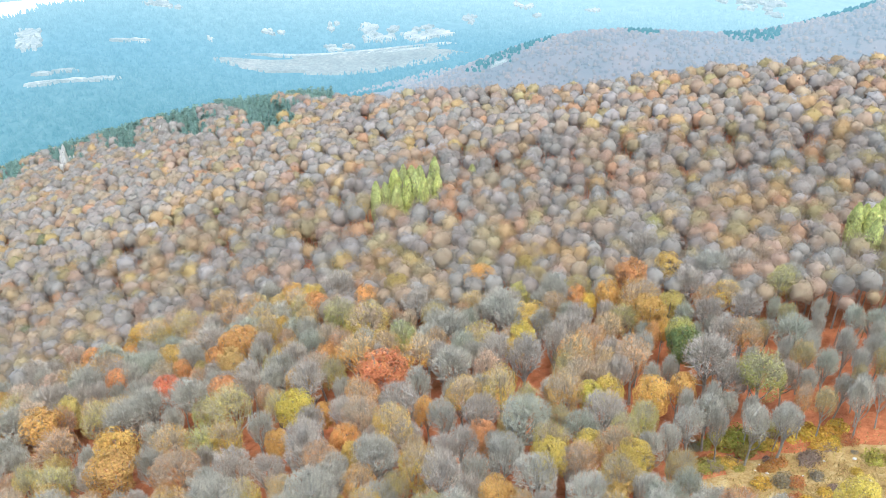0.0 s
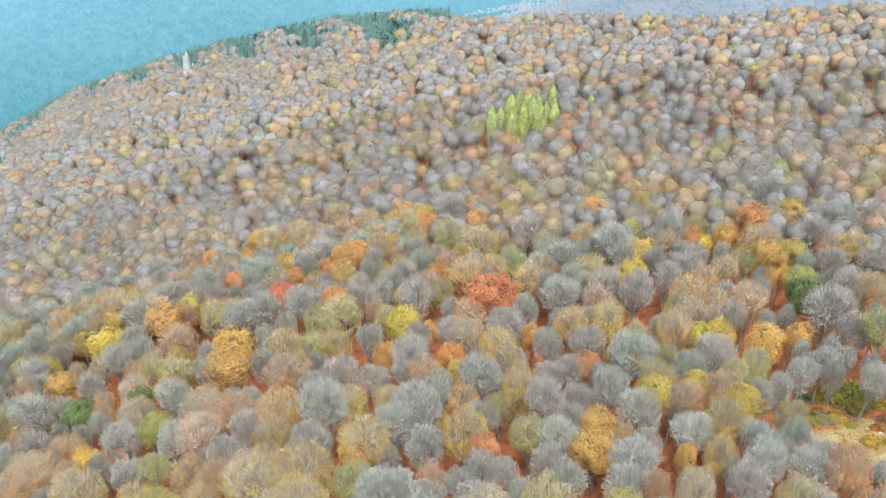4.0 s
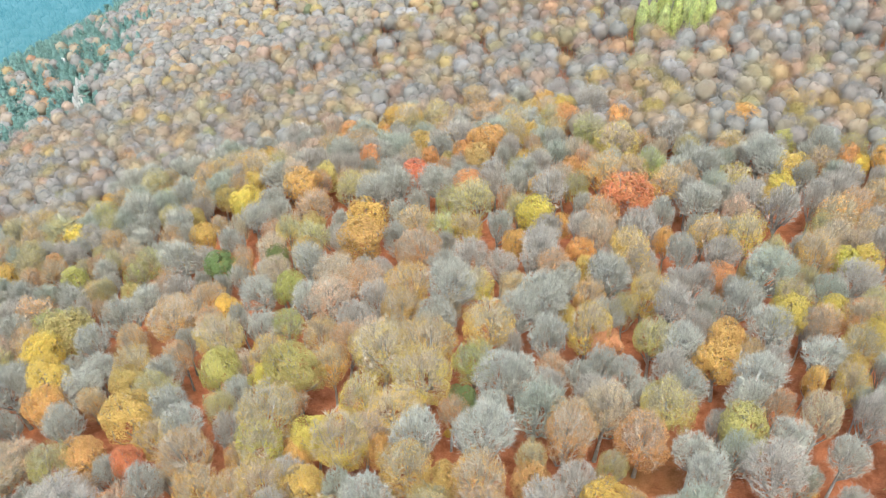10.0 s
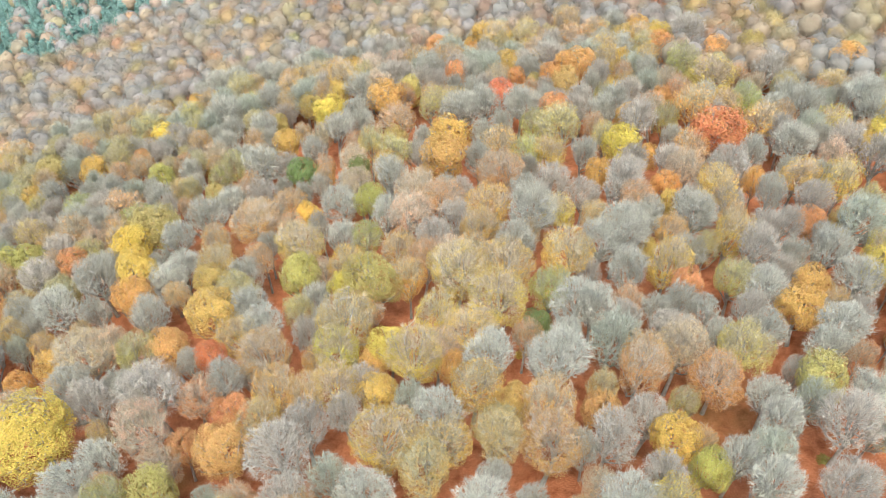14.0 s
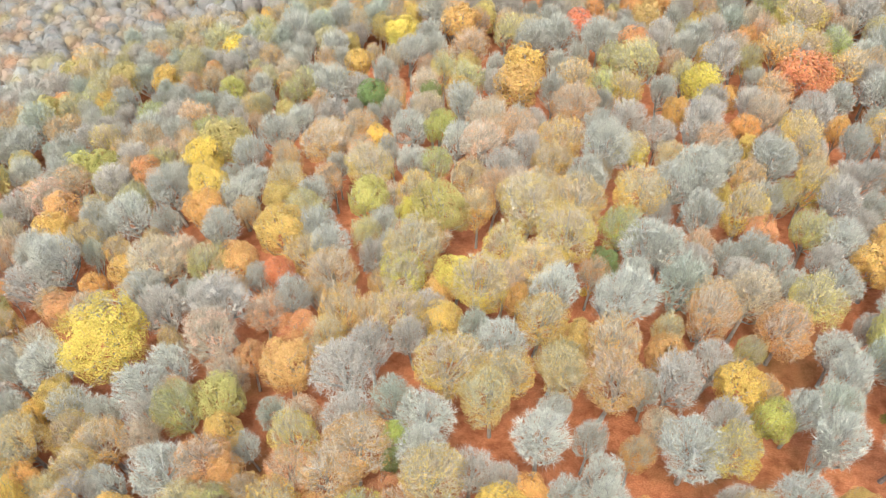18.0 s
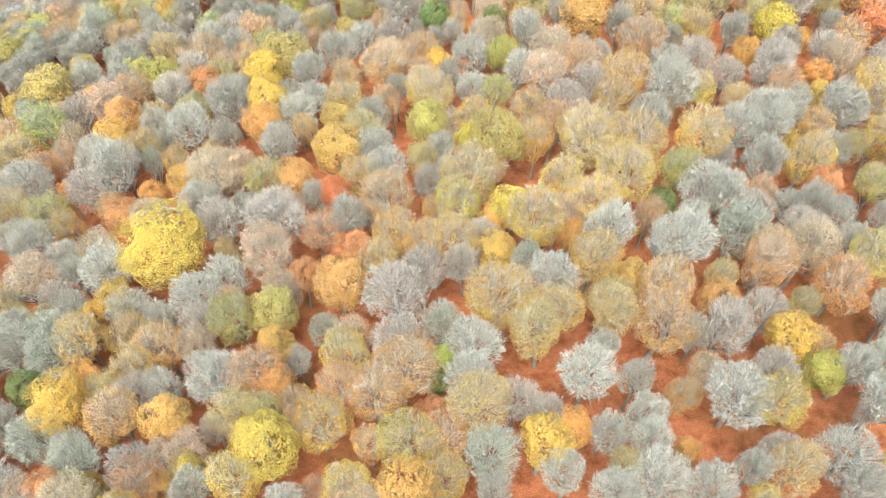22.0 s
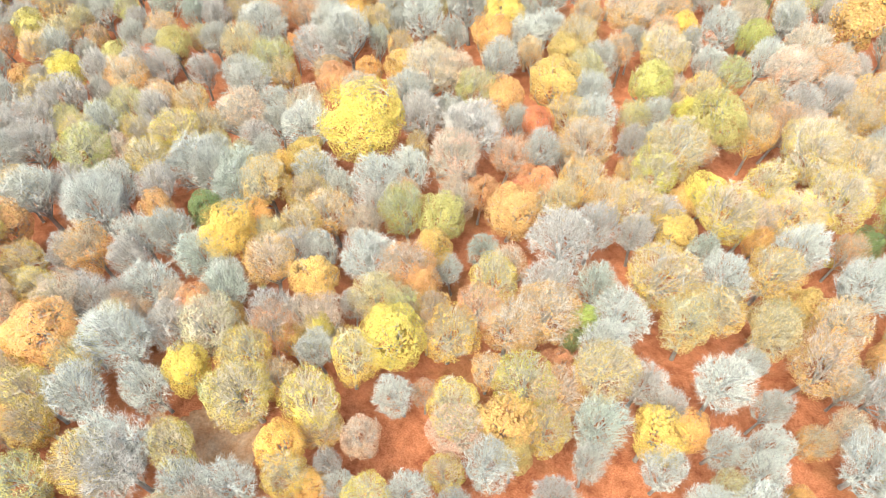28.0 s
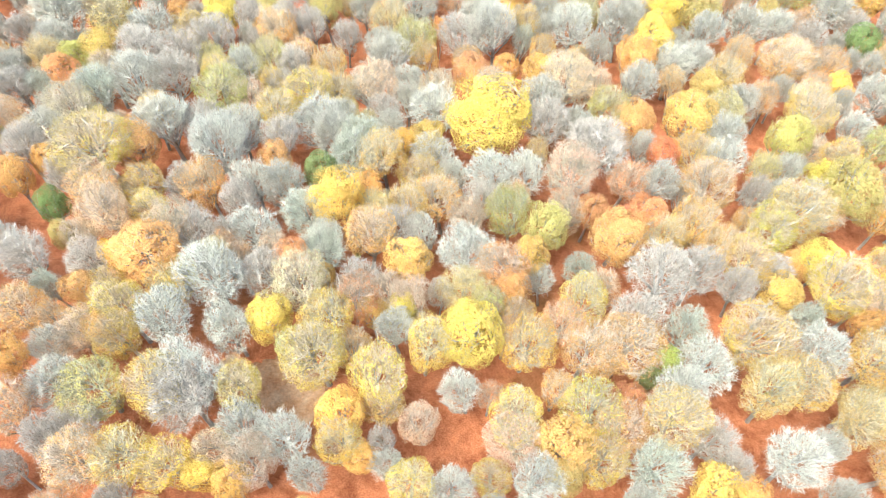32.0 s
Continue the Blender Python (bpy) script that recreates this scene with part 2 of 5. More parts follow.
# ---- trees ----
class Shape:
    """Gathers tubes, slivers and leaf sprays into one mesh."""

    def __init__(self):
        self.v, self.f = [], []

    def tube(self, points, radii, sides):
        start = len(self.v)
        for i, (p, r) in enumerate(zip(points, radii)):
            d = (points[min(i + 1, len(points) - 1)] - points[max(i - 1, 0)]).normalized()
            a = d.orthogonal().normalized()
            b = d.cross(a)
            for k in range(sides):
                q = 2 * math.pi * k / sides
                self.v.append(tuple(p + (a * math.cos(q) + b * math.sin(q)) * r))
        for i in range(len(points) - 1):
            for k in range(sides):
                s, e = start + i * sides, start + (i + 1) * sides
                self.f.append((s + k, s + (k + 1) % sides, e + (k + 1) % sides, e + k))

    def sliver(self, a, b, width, side):
        w = (b - a).cross(side)
        w = w.normalized() * width if w.length > 1e-6 else Vector((width, 0, 0))
        s = len(self.v)
        self.v += [tuple(a - w), tuple(a + w), tuple(b)]
        self.f.append((s, s + 1, s + 2))

    def leaf(self, p, normal, size, rng):
        a = normal.orthogonal().normalized()
        q = rng.uniform(0, 6.283)
        a = a * math.cos(q) + normal.cross(a) * math.sin(q)
        b = normal.cross(a)
        s = len(self.v)
        self.v += [tuple(p - a * size * 0.7), tuple(p + a * size * 0.5 + b * size * rng.uniform(0.4, 0.7)), tuple(p + a * size * rng.uniform(0.3, 0.8) - b * size * 0.6)]
        self.f.append((s, s + 1, s + 2))

    def mesh(self, name, mat):
        me = bpy.data.meshes.new(name)
        me.from_pydata(self.v, [], self.f)
        me.materials.append(mat)
        return me


R0, C0 = 3.0, 10.2  # crown radius and height of its centre in the drawn tree


def dome(rng, low):
    """A way from the crown's centre, spread evenly over the dome down to the height low."""
    z = rng.uniform(low, 1.0)
    a = rng.uniform(0, 6.283)
    h = math.sqrt(max(0, 1 - z * z))
    return Vector((h * math.cos(a), h * math.sin(a), z))


@functools.lru_cache(maxsize=None)
def lobes(seed):
    """Ways to the middles of the rounded lobes that make up a crown."""
    rng, found = random.Random(seed * 31 + 5), []
    for tries in range(400):
        d = dome(rng, -0.45)
        if all(d.angle(o) > 0.52 for o in found):
            found.append(d)
    return tuple((d, rng.uniform(0.5, 0.7), rng.uniform(0.24, 0.44)) for d in found[:16])


def bulge(d, seed):
    """Billowing outline: rounded lobes with creases between them."""
    n = d.normalized()
    swell = 0.0
    for way_out, reach, high in lobes(seed):
        a = math.acos(max(-1, min(1, n.dot(way_out)))) / reach
        if a < 1:
            swell = max(swell, high * math.sqrt(1 - a * a))
    return 0.7 + swell + 0.1 * noise.noise(d * 4.2 + Vector((seed, 0, seed * 3.1)))


def shell(d, k, seed):
    """A place in the crown: k is 1 on its outside."""
    r = R0 * k * bulge(d, seed)
    return Vector((d.x * r, d.y * r, C0 + d.z * r * (1.12 if d.z > 0 else 1.6)))


def jog(rng, a, lo=None, hi=None):
    return Vector((rng.uniform(-a, a), rng.uniform(-a, a), rng.uniform(-a if lo is None else lo, a if hi is None else hi)))


def inner_leaves(shape, k, seed, rng, count, size):
    """The dense middle of a leafy crown, clump by clump, behind its outer leaves."""
    for i in range(count):
        d = dome(rng, -0.75)
        shape.leaf(shell(d, k * rng.uniform(0.8, 1.1), seed), (d + jog(rng, 0.6)).normalized(), size * rng.uniform(0.7, 1.3), rng)


def inner_twigs(shape, seed, rng, count, width):
    """The dense middle of a bare crown: twigs that rise and spread from the fork."""
    for i in range(count):
        d = dome(rng, -0.6)
        p = shell(d, rng.uniform(0.3, 0.8), seed)
        out = (d * 0.55 + Vector((0, 0, 0.75)) + jog(rng, 0.6)).normalized()
        shape.sliver(p, p + out * rng.uniform(0.5, 1.1), width * rng.uniform(0.7, 1.3), jog(rng, 1))


def beech_meshes(seed, thick, limbs, boughs, twig_count, leaf_count, top, size):
    """Trunk with its limbs, fine bare crown and foliage of one beech. top: the share of leaves kept on the top of the dome."""
    rng = random.Random(seed)
    wood, twigs, leaves = Shape(), Shape(), Shape()
    lean = jog(rng, 0.7, 0, 0)
    stem = [Vector((0, 0, -0.6)), Vector((0, 0, 0.4)) + lean * 0.05, Vector((0, 0, 3.2)) + lean * 0.5, Vector((0, 0, 6.2)) + lean, Vector((0, 0, 9.2)) + lean * 0.8, Vector((0, 0, 11.8)) + lean * 0.6]
    wood.tube(stem, [0.36, 0.27, 0.22, 0.19, 0.12, 0.04], 7)
    heads = [d for d, reach, high in lobes(seed)]
    tips = []
    for i in range(limbs):  # each limb climbs into a lobe of the crown
        d = (heads[i % len(heads)] + jog(rng, 0.22)).normalized()
        h = rng.uniform(3.6, 8.0)
        a = Vector((0, 0, h)) + lean * min(1, h / 6.2)
        e = shell(d, 0.97, seed)
        m = a.lerp(e, 0.5) + Vector((d.x * 0.35, d.y * 0.35, -0.3 + rng.uniform(-0.2, 0.3)))
        limb = [a, a.lerp(m, 0.55) + jog(rng, 0.12), m, m.lerp(e, 0.55) + jog(rng, 0.15, 0, 0.25), e]
        wood.tube(limb, [0.12, 0.1, 0.075, 0.048, 0.016], 4)
        for j in range(boughs):
            k = rng.uniform(0.3, 0.98)
            i0 = min(3, int(k * 4))
            s = limb[i0].lerp(limb[i0 + 1], k * 4 - i0)
            t = shell((d + jog(rng, 0.6, -0.3, 0.5)).normalized(), rng.uniform(0.9, 1.06), seed)
            t = s + (t - s) * min(1, rng.uniform(1.5, 2.6) / max(0.1, (t - s).length))
            mid = s.lerp(t, 0.5) + jog(rng, 0.15, -0.05, 0.15)
            wood.tube([s, mid, t], [0.05, 0.036, 0.014], 3)
            tips.append((mid, t))
    for i in range(twig_count):
        if tips and rng.random() < 0.6:  # shoots along the boughs, fanning outwards
            mid, t = rng.choice(tips)
            p = mid.lerp(t, rng.uniform(-0.3, 1.0))
            out = ((t - mid).normalized() * 0.7 + Vector((0, 0, 0.35)) + jog(rng, 0.75, -0.5, 0.6)).normalized()
        else:
            d = dome(rng, -0.7)
            p = shell(d, rng.uniform(0.5, 0.97) ** 0.5, seed)
            out = (d * 0.6 + Vector((0, 0, 0.5)) + jog(rng, 0.65)).normalized()
        twigs.sliver(p, p + out * rng.uniform(0.3, 0.75), rng.uniform(0.012, 0.024) * thick, jog(rng, 1))
    if not leaf_count:
        inner_twigs(twigs, seed, rng, 1700, 0.026 * thick)
    elif top > 0.85:
        inner_leaves(leaves, 0.72, seed, rng, 700, 0.26)
    else:
        inner_twigs(twigs, seed, rng, 1300, 0.03 * thick)
    made = 0
    for tries in range(60000):
        if made >= leaf_count:
            break
        d = dome(rng, -0.8)
        patch = noise.noise(d * 1.7 + Vector((seed * 1.9, 3, seed))) + 0.4 * noise.noise(d * 5.0 + Vector((seed, 1, 0)))
        keep = 1 - (1 - top) * min(1, max(0, (d.z - 0.05) / 0.6))
        if rng.random() > keep * min(1, max(0.06, 0.75 + 1.5 * patch)):
            continue
        p = shell(d, 1.03 - 0.25 * rng.random() ** 2, seed)
        leaves.leaf(p, (d + jog(rng, 0.85, -0.5, 0.8)).normalized(), rng.uniform(0.6, 1.3) * size, rng)
        made += 1
    return [(n, s.mesh(n, m)) for n, s, m in (("trunk", wood, BARK), ("bare_crown", twigs, TWIG), ("foliage", leaves, LEAF)) if s.f]


# limbs, boughs on each, twigs, leaves, share of leaves on the top, size of a leaf spray
STATES = {"b": (15, 10, 6200, 0, 0, 0), "s": (11, 6, 4200, 5000, 0.75, 0.095), "h": (9, 4, 3400, 7400, 0.2, 0.108), "f": (8, 2, 400, 10500, 0.95, 0.12)}
# the same for the largest crowns, which carry more and finer twigs and leaves for their size
LARGE = {"b": (20, 12, 9800, 0, 0, 0), "s": (14, 8, 7000, 8200, 0.75, 0.072), "h": (12, 6, 6200, 11500, 0.2, 0.082), "f": (10, 3, 500, 16500, 0.95, 0.09)}
# and lighter, for trees further off
LIGHT = {"b": (13, 6, 2600, 0, 0, 0), "s": (8, 3, 1700, 1900, 0.75, 0.145), "h": (7, 2, 1100, 2800, 0.2, 0.16), "f": (6, 1, 150, 4400, 0.95, 0.18)}
TWIG_WIDTH = (1.12, 0.86, 1.8)
MADE = {(s, i + 10 * k): beech_meshes(11 * i + ord(s), TWIG_WIDTH[k], *kinds[s]) for k, kinds in enumerate((STATES, LARGE, LIGHT)) for s in kinds for i in range(3 if k == 1 else 6)}

# colours of twigs (bare crowns) and leaves
TWIGS = {"a": (0.52, 0.508, 0.425), "m": (0.545, 0.50, 0.425), "w": (0.58, 0.575, 0.49), "v": (0.50, 0.525, 0.425)}
LEAVES = {"y": (0.74, 0.56, 0.14), "g": (0.695, 0.455, 0.15), "o": (0.675, 0.38, 0.16), "r": (0.645, 0.255, 0.13), "l": (0.50, 0.50, 0.15),
          "e": (0.24, 0.30, 0.11), "k": (0.56, 0.47, 0.17), "p": (0.68, 0.50, 0.32)}
WORDS = {"a": "grey", "m": "mauve-grey", "w": "pale silvery", "v": "greenish grey", "y": "bright yellow", "g": "golden", "o": "orange", "r": "red-orange",
         "l": "lime-yellow", "e": "green", "k": "olive-yellow", "p": "pinkish tan"}
PHRASES = {"b": "leafless beech tree with a dome of {} twigs", "s": "beech tree with sparse {} leaves among grey twigs",
           "h": "beech tree with {} leaves below a thin grey top", "f": "beech tree in full {} autumn leaf"}
NAMES = {"b": "leafless_beech", "bm": "bare_twigged_beech", "bw": "silvery_beech", "bv": "silvery_beech", "s": "thinning_beech", "h": "half_bare_beech", "f": "leafy_beech"}
grow = random.Random(4)
STANDING = []


def plant(code, x, y, r):
    state, hue = code
    k = r / R0
    tall = (0.66 + 0.39 * k) * grow.uniform(0.92, 1.08)
    tree = new(NAMES[code] if code in NAMES else NAMES[state])
    tree.empty_display_size = 0.5
    tree.matrix_basis = pose(x, y, float(soil(x, y)), grow.uniform(-5, 5), grow.uniform(-5, 5), grow.uniform(0, 360)) @ Matrix.Diagonal((k * grow.uniform(0.88, 1.14), k * grow.uniform(0.88, 1.14), tall, 1))
    tagged(tree, PHRASES[state].format(WORDS[hue]), "tree", WORDS[hue] + " beeches on the hillside")
    j = [grow.uniform(0.9, 1.1) for _ in range(4)]
    pick = grow.randrange(6) + 20 if math.hypot(x + 10, y) > 122 else grow.randrange(3) + 10 if k > 1.3 else grow.randrange(6)
    for name, me in MADE[(state, pick)]:
        ob = new(name, me)
        ob.parent = tree
        if name == "bare_crown":
            c = TWIGS[hue] if state == "b" else TWIGS[grow.choice("ammwv")]
            if state != "b":  # withered leaves still cling to the twigs
                c = [0.6 * a + 0.15 * b + 0.25 * d for a, b, d in zip(c, LEAVES[hue], LEAVES["p" if hue in "ygor" else hue])]
            ob.color = tuple(a * j[3] for a in c) + (1,)
            tagged(ob, kind="stuff")
        elif name == "foliage":
            c = LEAVES[hue]
            ob.color = (c[0] * j[0] * j[3], c[1] * j[1] * j[3], c[2] * j[3], 1)
            tagged(ob, kind="stuff")
    STANDING.append((x, y, r))


plant("ba", -170.0, 62.4, 3.5)
plant("ba", -159.4, 63.7, 3.5)
plant("ba", -158.9, 51.8, 2.8)
plant("ba", -154.9, 54.6, 3.8)
plant("ba", -151.6, 65.4, 3.9)
plant("ba", -150.2, 100.8, 2.7)
plant("ba", -141.7, 87.0, 3.2)
plant("ba", -140.8, 67.2, 3.3)
plant("ba", -139.7, 57.3, 3.7)
plant("ba", -135.2, -29.3, 4.3)
plant("ba", -135.1, 89.0, 2.9)
plant("ba", -128.2, -16.4, 4.1)
plant("ba", -127.9, 91.0, 3.2)
plant("ba", -126.6, -30.4, 3.2)
plant("ba", -124.6, 76.0, 3.3)
plant("ba", -122.2, 28.5, 4.1)
plant("ba", -120.7, 117.0, 2.3)
plant("ba", -119.5, 78.1, 3.3)
plant("ba", -118.9, 124.9, 2.4)
plant("ba", -117.0, 39.0, 4.0)
plant("ba", -117.0, 101.7, 2.9)
plant("ba", -115.6, 90.4, 3.4)
plant("ba", -113.6, 114.0, 3.3)
plant("ba", -112.8, -20.9, 4.1)
plant("ba", -112.0, 50.3, 3.0)
plant("ba", -110.6, 97.4, 2.5)
plant("ba", -109.2, 19.1, 3.2)
plant("ba", -109.0, 39.1, 4.3)
plant("ba", -107.3, 66.1, 3.0)
plant("ba", -105.0, -33.1, 2.9)
plant("ba", -105.0, 62.1, 4.1)
plant("ba", -102.7, 21.8, 3.1)
plant("ba", -100.8, -17.2, 3.9)
plant("ba", -98.9, 70.3, 2.4)
plant("ba", -98.5, 105.2, 3.9)
plant("ba", -98.3, 85.0, 4.2)
plant("ba", -97.8, 19.0, 2.5)
plant("ba", -97.0, -7.4, 3.6)
plant("ba", -94.7, 7.2, 2.9)
plant("ba", -91.7, 14.1, 2.7)
plant("ba", -91.6, 5.5, 2.8)
plant("ba", -91.0, 40.1, 3.6)
plant("ba", -90.6, 114.5, 2.5)
plant("ba", -89.7, 121.6, 3.4)
plant("ba", -89.2, 131.5, 3.6)
plant("ba", -87.4, 55.9, 3.3)
plant("ba", -85.2, -7.9, 3.5)
plant("ba", -85.1, 88.9, 1.9)
plant("ba", -84.8, 43.4, 2.2)
plant("ba", -84.0, 18.0, 3.3)
plant("ba", -83.0, -3.8, 2.8)
plant("ba", -82.6, 42.8, 2.6)
plant("ba", -81.8, 101.7, 2.0)
plant("ba", -80.3, 19.4, 2.7)
plant("ba", -80.2, 72.2, 3.2)
plant("ba", -74.2, 88.5, 2.5)
plant("ba", -68.4, 47.6, 3.4)
plant("ba", -68.4, 118.7, 2.4)
plant("ba", -67.9, -36.5, 2.4)
plant("ba", -67.4, 104.5, 3.8)
plant("ba", -65.7, 51.0, 2.1)
plant("ba", -65.0, 132.3, 4.5)
plant("ba", -60.4, 137.3, 3.5)
plant("ba", -57.3, 127.5, 2.8)
plant("ba", -53.7, 114.9, 3.2)
plant("ba", -52.9, 138.2, 3.9)
plant("ba", -38.0, 100.5, 4.4)
plant("ba", -37.4, 91.2, 3.8)
plant("ba", -35.7, 138.8, 3.4)
plant("ba", -34.4, 122.7, 3.1)
plant("ba", -33.9, 143.4, 3.7)
plant("ba", -21.7, 97.0, 4.4)
plant("ba", -19.3, 103.4, 3.4)
plant("ba", -18.0, 106.3, 2.3)
plant("ba", -17.9, 88.6, 3.2)
plant("ba", -14.7, 54.0, 2.2)
plant("ba", -12.4, 105.9, 3.8)
plant("ba", -12.4, 83.0, 2.6)
plant("ba", -10.0, 98.2, 2.7)
plant("ba", -8.5, 84.1, 2.9)
plant("ba", -4.3, 128.9, 3.1)
plant("ba", -1.3, 152.4, 3.1)
plant("ba", -0.2, 115.8, 2.9)
plant("ba", 2.0, 132.9, 4.1)
plant("ba", 2.8, 147.7, 3.9)
plant("ba", 5.0, 101.3, 2.4)
plant("ba", 7.7, 125.1, 2.7)
plant("ba", 10.0, 102.6, 3.4)
plant("ba", 14.8, 97.4, 3.7)
plant("ba", 20.2, 123.8, 2.3)
plant("bm", -137.6, 82.0, 2.9)
plant("bm", -134.4, 133.1, 2.5)
plant("bm", -132.9, 75.4, 2.7)
plant("bm", -132.5, 48.7, 3.6)
plant("bm", -131.5, -8.5, 2.3)
plant("bm", -127.6, 85.8, 3.1)
plant("bm", -127.5, 106.7, 2.7)
plant("bm", -126.6, 0.0, 3.0)
plant("bm", -124.6, 113.5, 3.1)
plant("bm", -123.4, 7.0, 3.1)
plant("bm", -122.7, -6.5, 3.6)
plant("bm", -121.2, 10.4, 3.1)
plant("bm", -121.0, 68.4, 3.2)
plant("bm", -120.5, -18.5, 3.6)
plant("bm", -119.1, -12.6, 3.6)
plant("bm", -117.6, 58.3, 3.6)
plant("bm", -113.0, -15.4, 3.6)
plant("bm", -111.9, 135.6, 2.4)
plant("bm", -110.4, 33.5, 3.9)
plant("bm", -110.3, 3.9, 2.7)
plant("bm", -105.8, 1.3, 2.4)
plant("bm", -102.3, -12.4, 3.1)
plant("bm", -96.6, 14.5, 3.0)
plant("bm", -94.8, 107.3, 3.1)
plant("bm", -94.7, -33.3, 2.2)
plant("bm", -93.2, -3.0, 3.0)
plant("bm", -91.5, 94.6, 3.3)
plant("bm", -89.0, -17.4, 2.8)
plant("bm", -84.3, 37.7, 3.4)
plant("bm", -82.1, -10.3, 2.6)
plant("bm", -79.3, -18.2, 2.7)
plant("bm", -78.7, -14.0, 2.5)
plant("bm", -78.6, -30.0, 2.8)
plant("bm", -76.0, 42.0, 4.5)
plant("bm", -73.7, 21.2, 2.8)
plant("bm", -71.6, 8.1, 3.2)
plant("bm", -69.1, -9.2, 3.2)
plant("bm", -63.5, 1.3, 3.2)
plant("bm", -59.2, 9.7, 1.7)
plant("bm", -56.1, -35.5, 2.9)
plant("bm", -53.9, -21.9, 3.6)
plant("bm", -53.4, -37.4, 2.5)
plant("bm", -51.4, 88.5, 3.2)
plant("bm", -51.2, 44.0, 3.5)
plant("bm", -51.1, 38.1, 3.9)
plant("bm", -50.1, 95.8, 3.5)
plant("bm", -49.2, 170.0, 3.5)
plant("bm", -48.1, 54.5, 2.9)
plant("bm", -46.6, 32.2, 3.1)
plant("bm", -42.8, -3.0, 1.8)
plant("bm", -40.7, 143.8, 3.2)
plant("bm", -37.3, 111.7, 3.6)
plant("bm", -31.3, 111.3, 3.1)
plant("bm", -30.0, 32.9, 2.9)
plant("bm", -26.8, 135.3, 4.2)
plant("bm", -25.5, 122.2, 2.9)
plant("bm", -25.1, 33.6, 2.3)
plant("bm", -24.8, 178.5, 4.3)
plant("bm", -24.8, 112.2, 4.3)
plant("bm", -18.7, 122.4, 3.1)
plant("bm", -15.9, 78.1, 3.0)
plant("bm", -12.5, 113.0, 2.3)
plant("bm", -12.4, 55.2, 3.2)
plant("bm", -8.8, 60.5, 2.9)
plant("bm", -8.1, 77.7, 3.2)
plant("bm", -7.1, 121.8, 3.9)
plant("bm", -5.9, 163.6, 3.9)
plant("bm", -5.9, 112.7, 2.9)
plant("bm", -4.2, 51.9, 3.2)
plant("bm", -0.7, 107.0, 2.8)
plant("bm", -0.6, 42.6, 2.3)
plant("bm", -0.5, 99.9, 3.6)
plant("bm", 0.2, 85.2, 2.4)
plant("bm", 3.2, 108.0, 2.7)
plant("bm", 3.3, 97.4, 3.1)
plant("bm", 6.5, 116.5, 3.2)
plant("bm", 8.4, 76.7, 2.3)
plant("bm", 10.6, 137.9, 3.6)
plant("bm", 15.2, 57.5, 3.4)
plant("bm", 15.6, 67.5, 3.6)
plant("bm", 15.9, 91.0, 2.5)
plant("bm", 16.6, 131.1, 4.0)
plant("bm", 20.3, 100.3, 2.0)
plant("bm", 25.5, 141.2, 3.3)
plant("bm", 27.5, 111.6, 3.8)
plant("bm", 47.8, 174.1, 4.1)
plant("bm", 48.7, 123.3, 4.3)
plant("bm", 50.4, 119.2, 2.9)
plant("bm", 53.1, 154.9, 3.4)
plant("bm", 54.8, 144.2, 3.3)
plant("bm", 54.8, 134.9, 3.1)
plant("bm", 61.5, 119.6, 2.3)
plant("bm", 61.8, 143.0, 3.5)
plant("bm", 65.0, 161.0, 3.9)
plant("bv", -112.3, -25.4, 4.0)
plant("bv", -89.8, 8.7, 3.4)
plant("bv", -86.9, 7.0, 3.5)
plant("bv", -78.4, -1.6, 3.8)
plant("bv", -77.2, -35.9, 1.9)
plant("bv", -70.7, -2.9, 3.2)
plant("bv", -39.9, 55.1, 2.4)
plant("bv", -28.4, 24.1, 3.3)
plant("bv", -16.7, 72.8, 3.7)
plant("bv", 7.1, 60.1, 3.5)
plant("bv", 9.5, 70.5, 2.7)
plant("bv", 13.7, 112.3, 4.0)
plant("bv", 18.8, 69.5, 2.2)
plant("bv", 27.2, 84.7, 2.0)
plant("bv", 32.7, 89.1, 3.0)
plant("bv", 36.7, 91.3, 2.5)
plant("bv", 66.2, 133.1, 3.5)
plant("bw", -113.2, -3.6, 3.1)
plant("bw", -109.2, 120.2, 3.1)
plant("bw", -107.7, 53.2, 3.9)
plant("bw", -103.4, 13.4, 3.4)
plant("bw", -98.0, 75.7, 3.3)
plant("bw", -96.7, 90.3, 3.0)
plant("bw", -94.5, 4.1, 3.9)
plant("bw", -93.1, 22.1, 3.9)
plant("bw", -93.0, -10.8, 4.7)
plant("bw", -92.7, 69.6, 3.2)
plant("bw", -92.6, 65.9, 3.4)
plant("bw", -77.5, -9.9, 3.3)
plant("bw", -76.8, 24.7, 3.5)
plant("bw", -75.5, 30.4, 3.2)
plant("bw", -75.2, 95.6, 3.7)
plant("bw", -73.3, 64.6, 3.3)
plant("bw", -73.1, -1.7, 2.7)
plant("bw", -70.1, -16.4, 4.3)
plant("bw", -69.7, 11.6, 2.5)
plant("bw", -69.2, 60.0, 3.2)
plant("bw", -69.1, 86.8, 3.0)
plant("bw", -65.7, -23.3, 3.6)
plant("bw", -65.0, 16.1, 4.4)
plant("bw", -63.9, 93.0, 3.1)
plant("bw", -62.6, -15.8, 3.1)
plant("bw", -62.2, 65.9, 2.1)
plant("bw", -62.1, -35.9, 3.0)
plant("bw", -58.2, -21.3, 4.2)
plant("bw", -57.6, 24.3, 2.1)
plant("bw", -56.4, 3.1, 2.4)
plant("bw", -48.4, -17.7, 2.8)
plant("bw", -46.0, -12.9, 3.3)
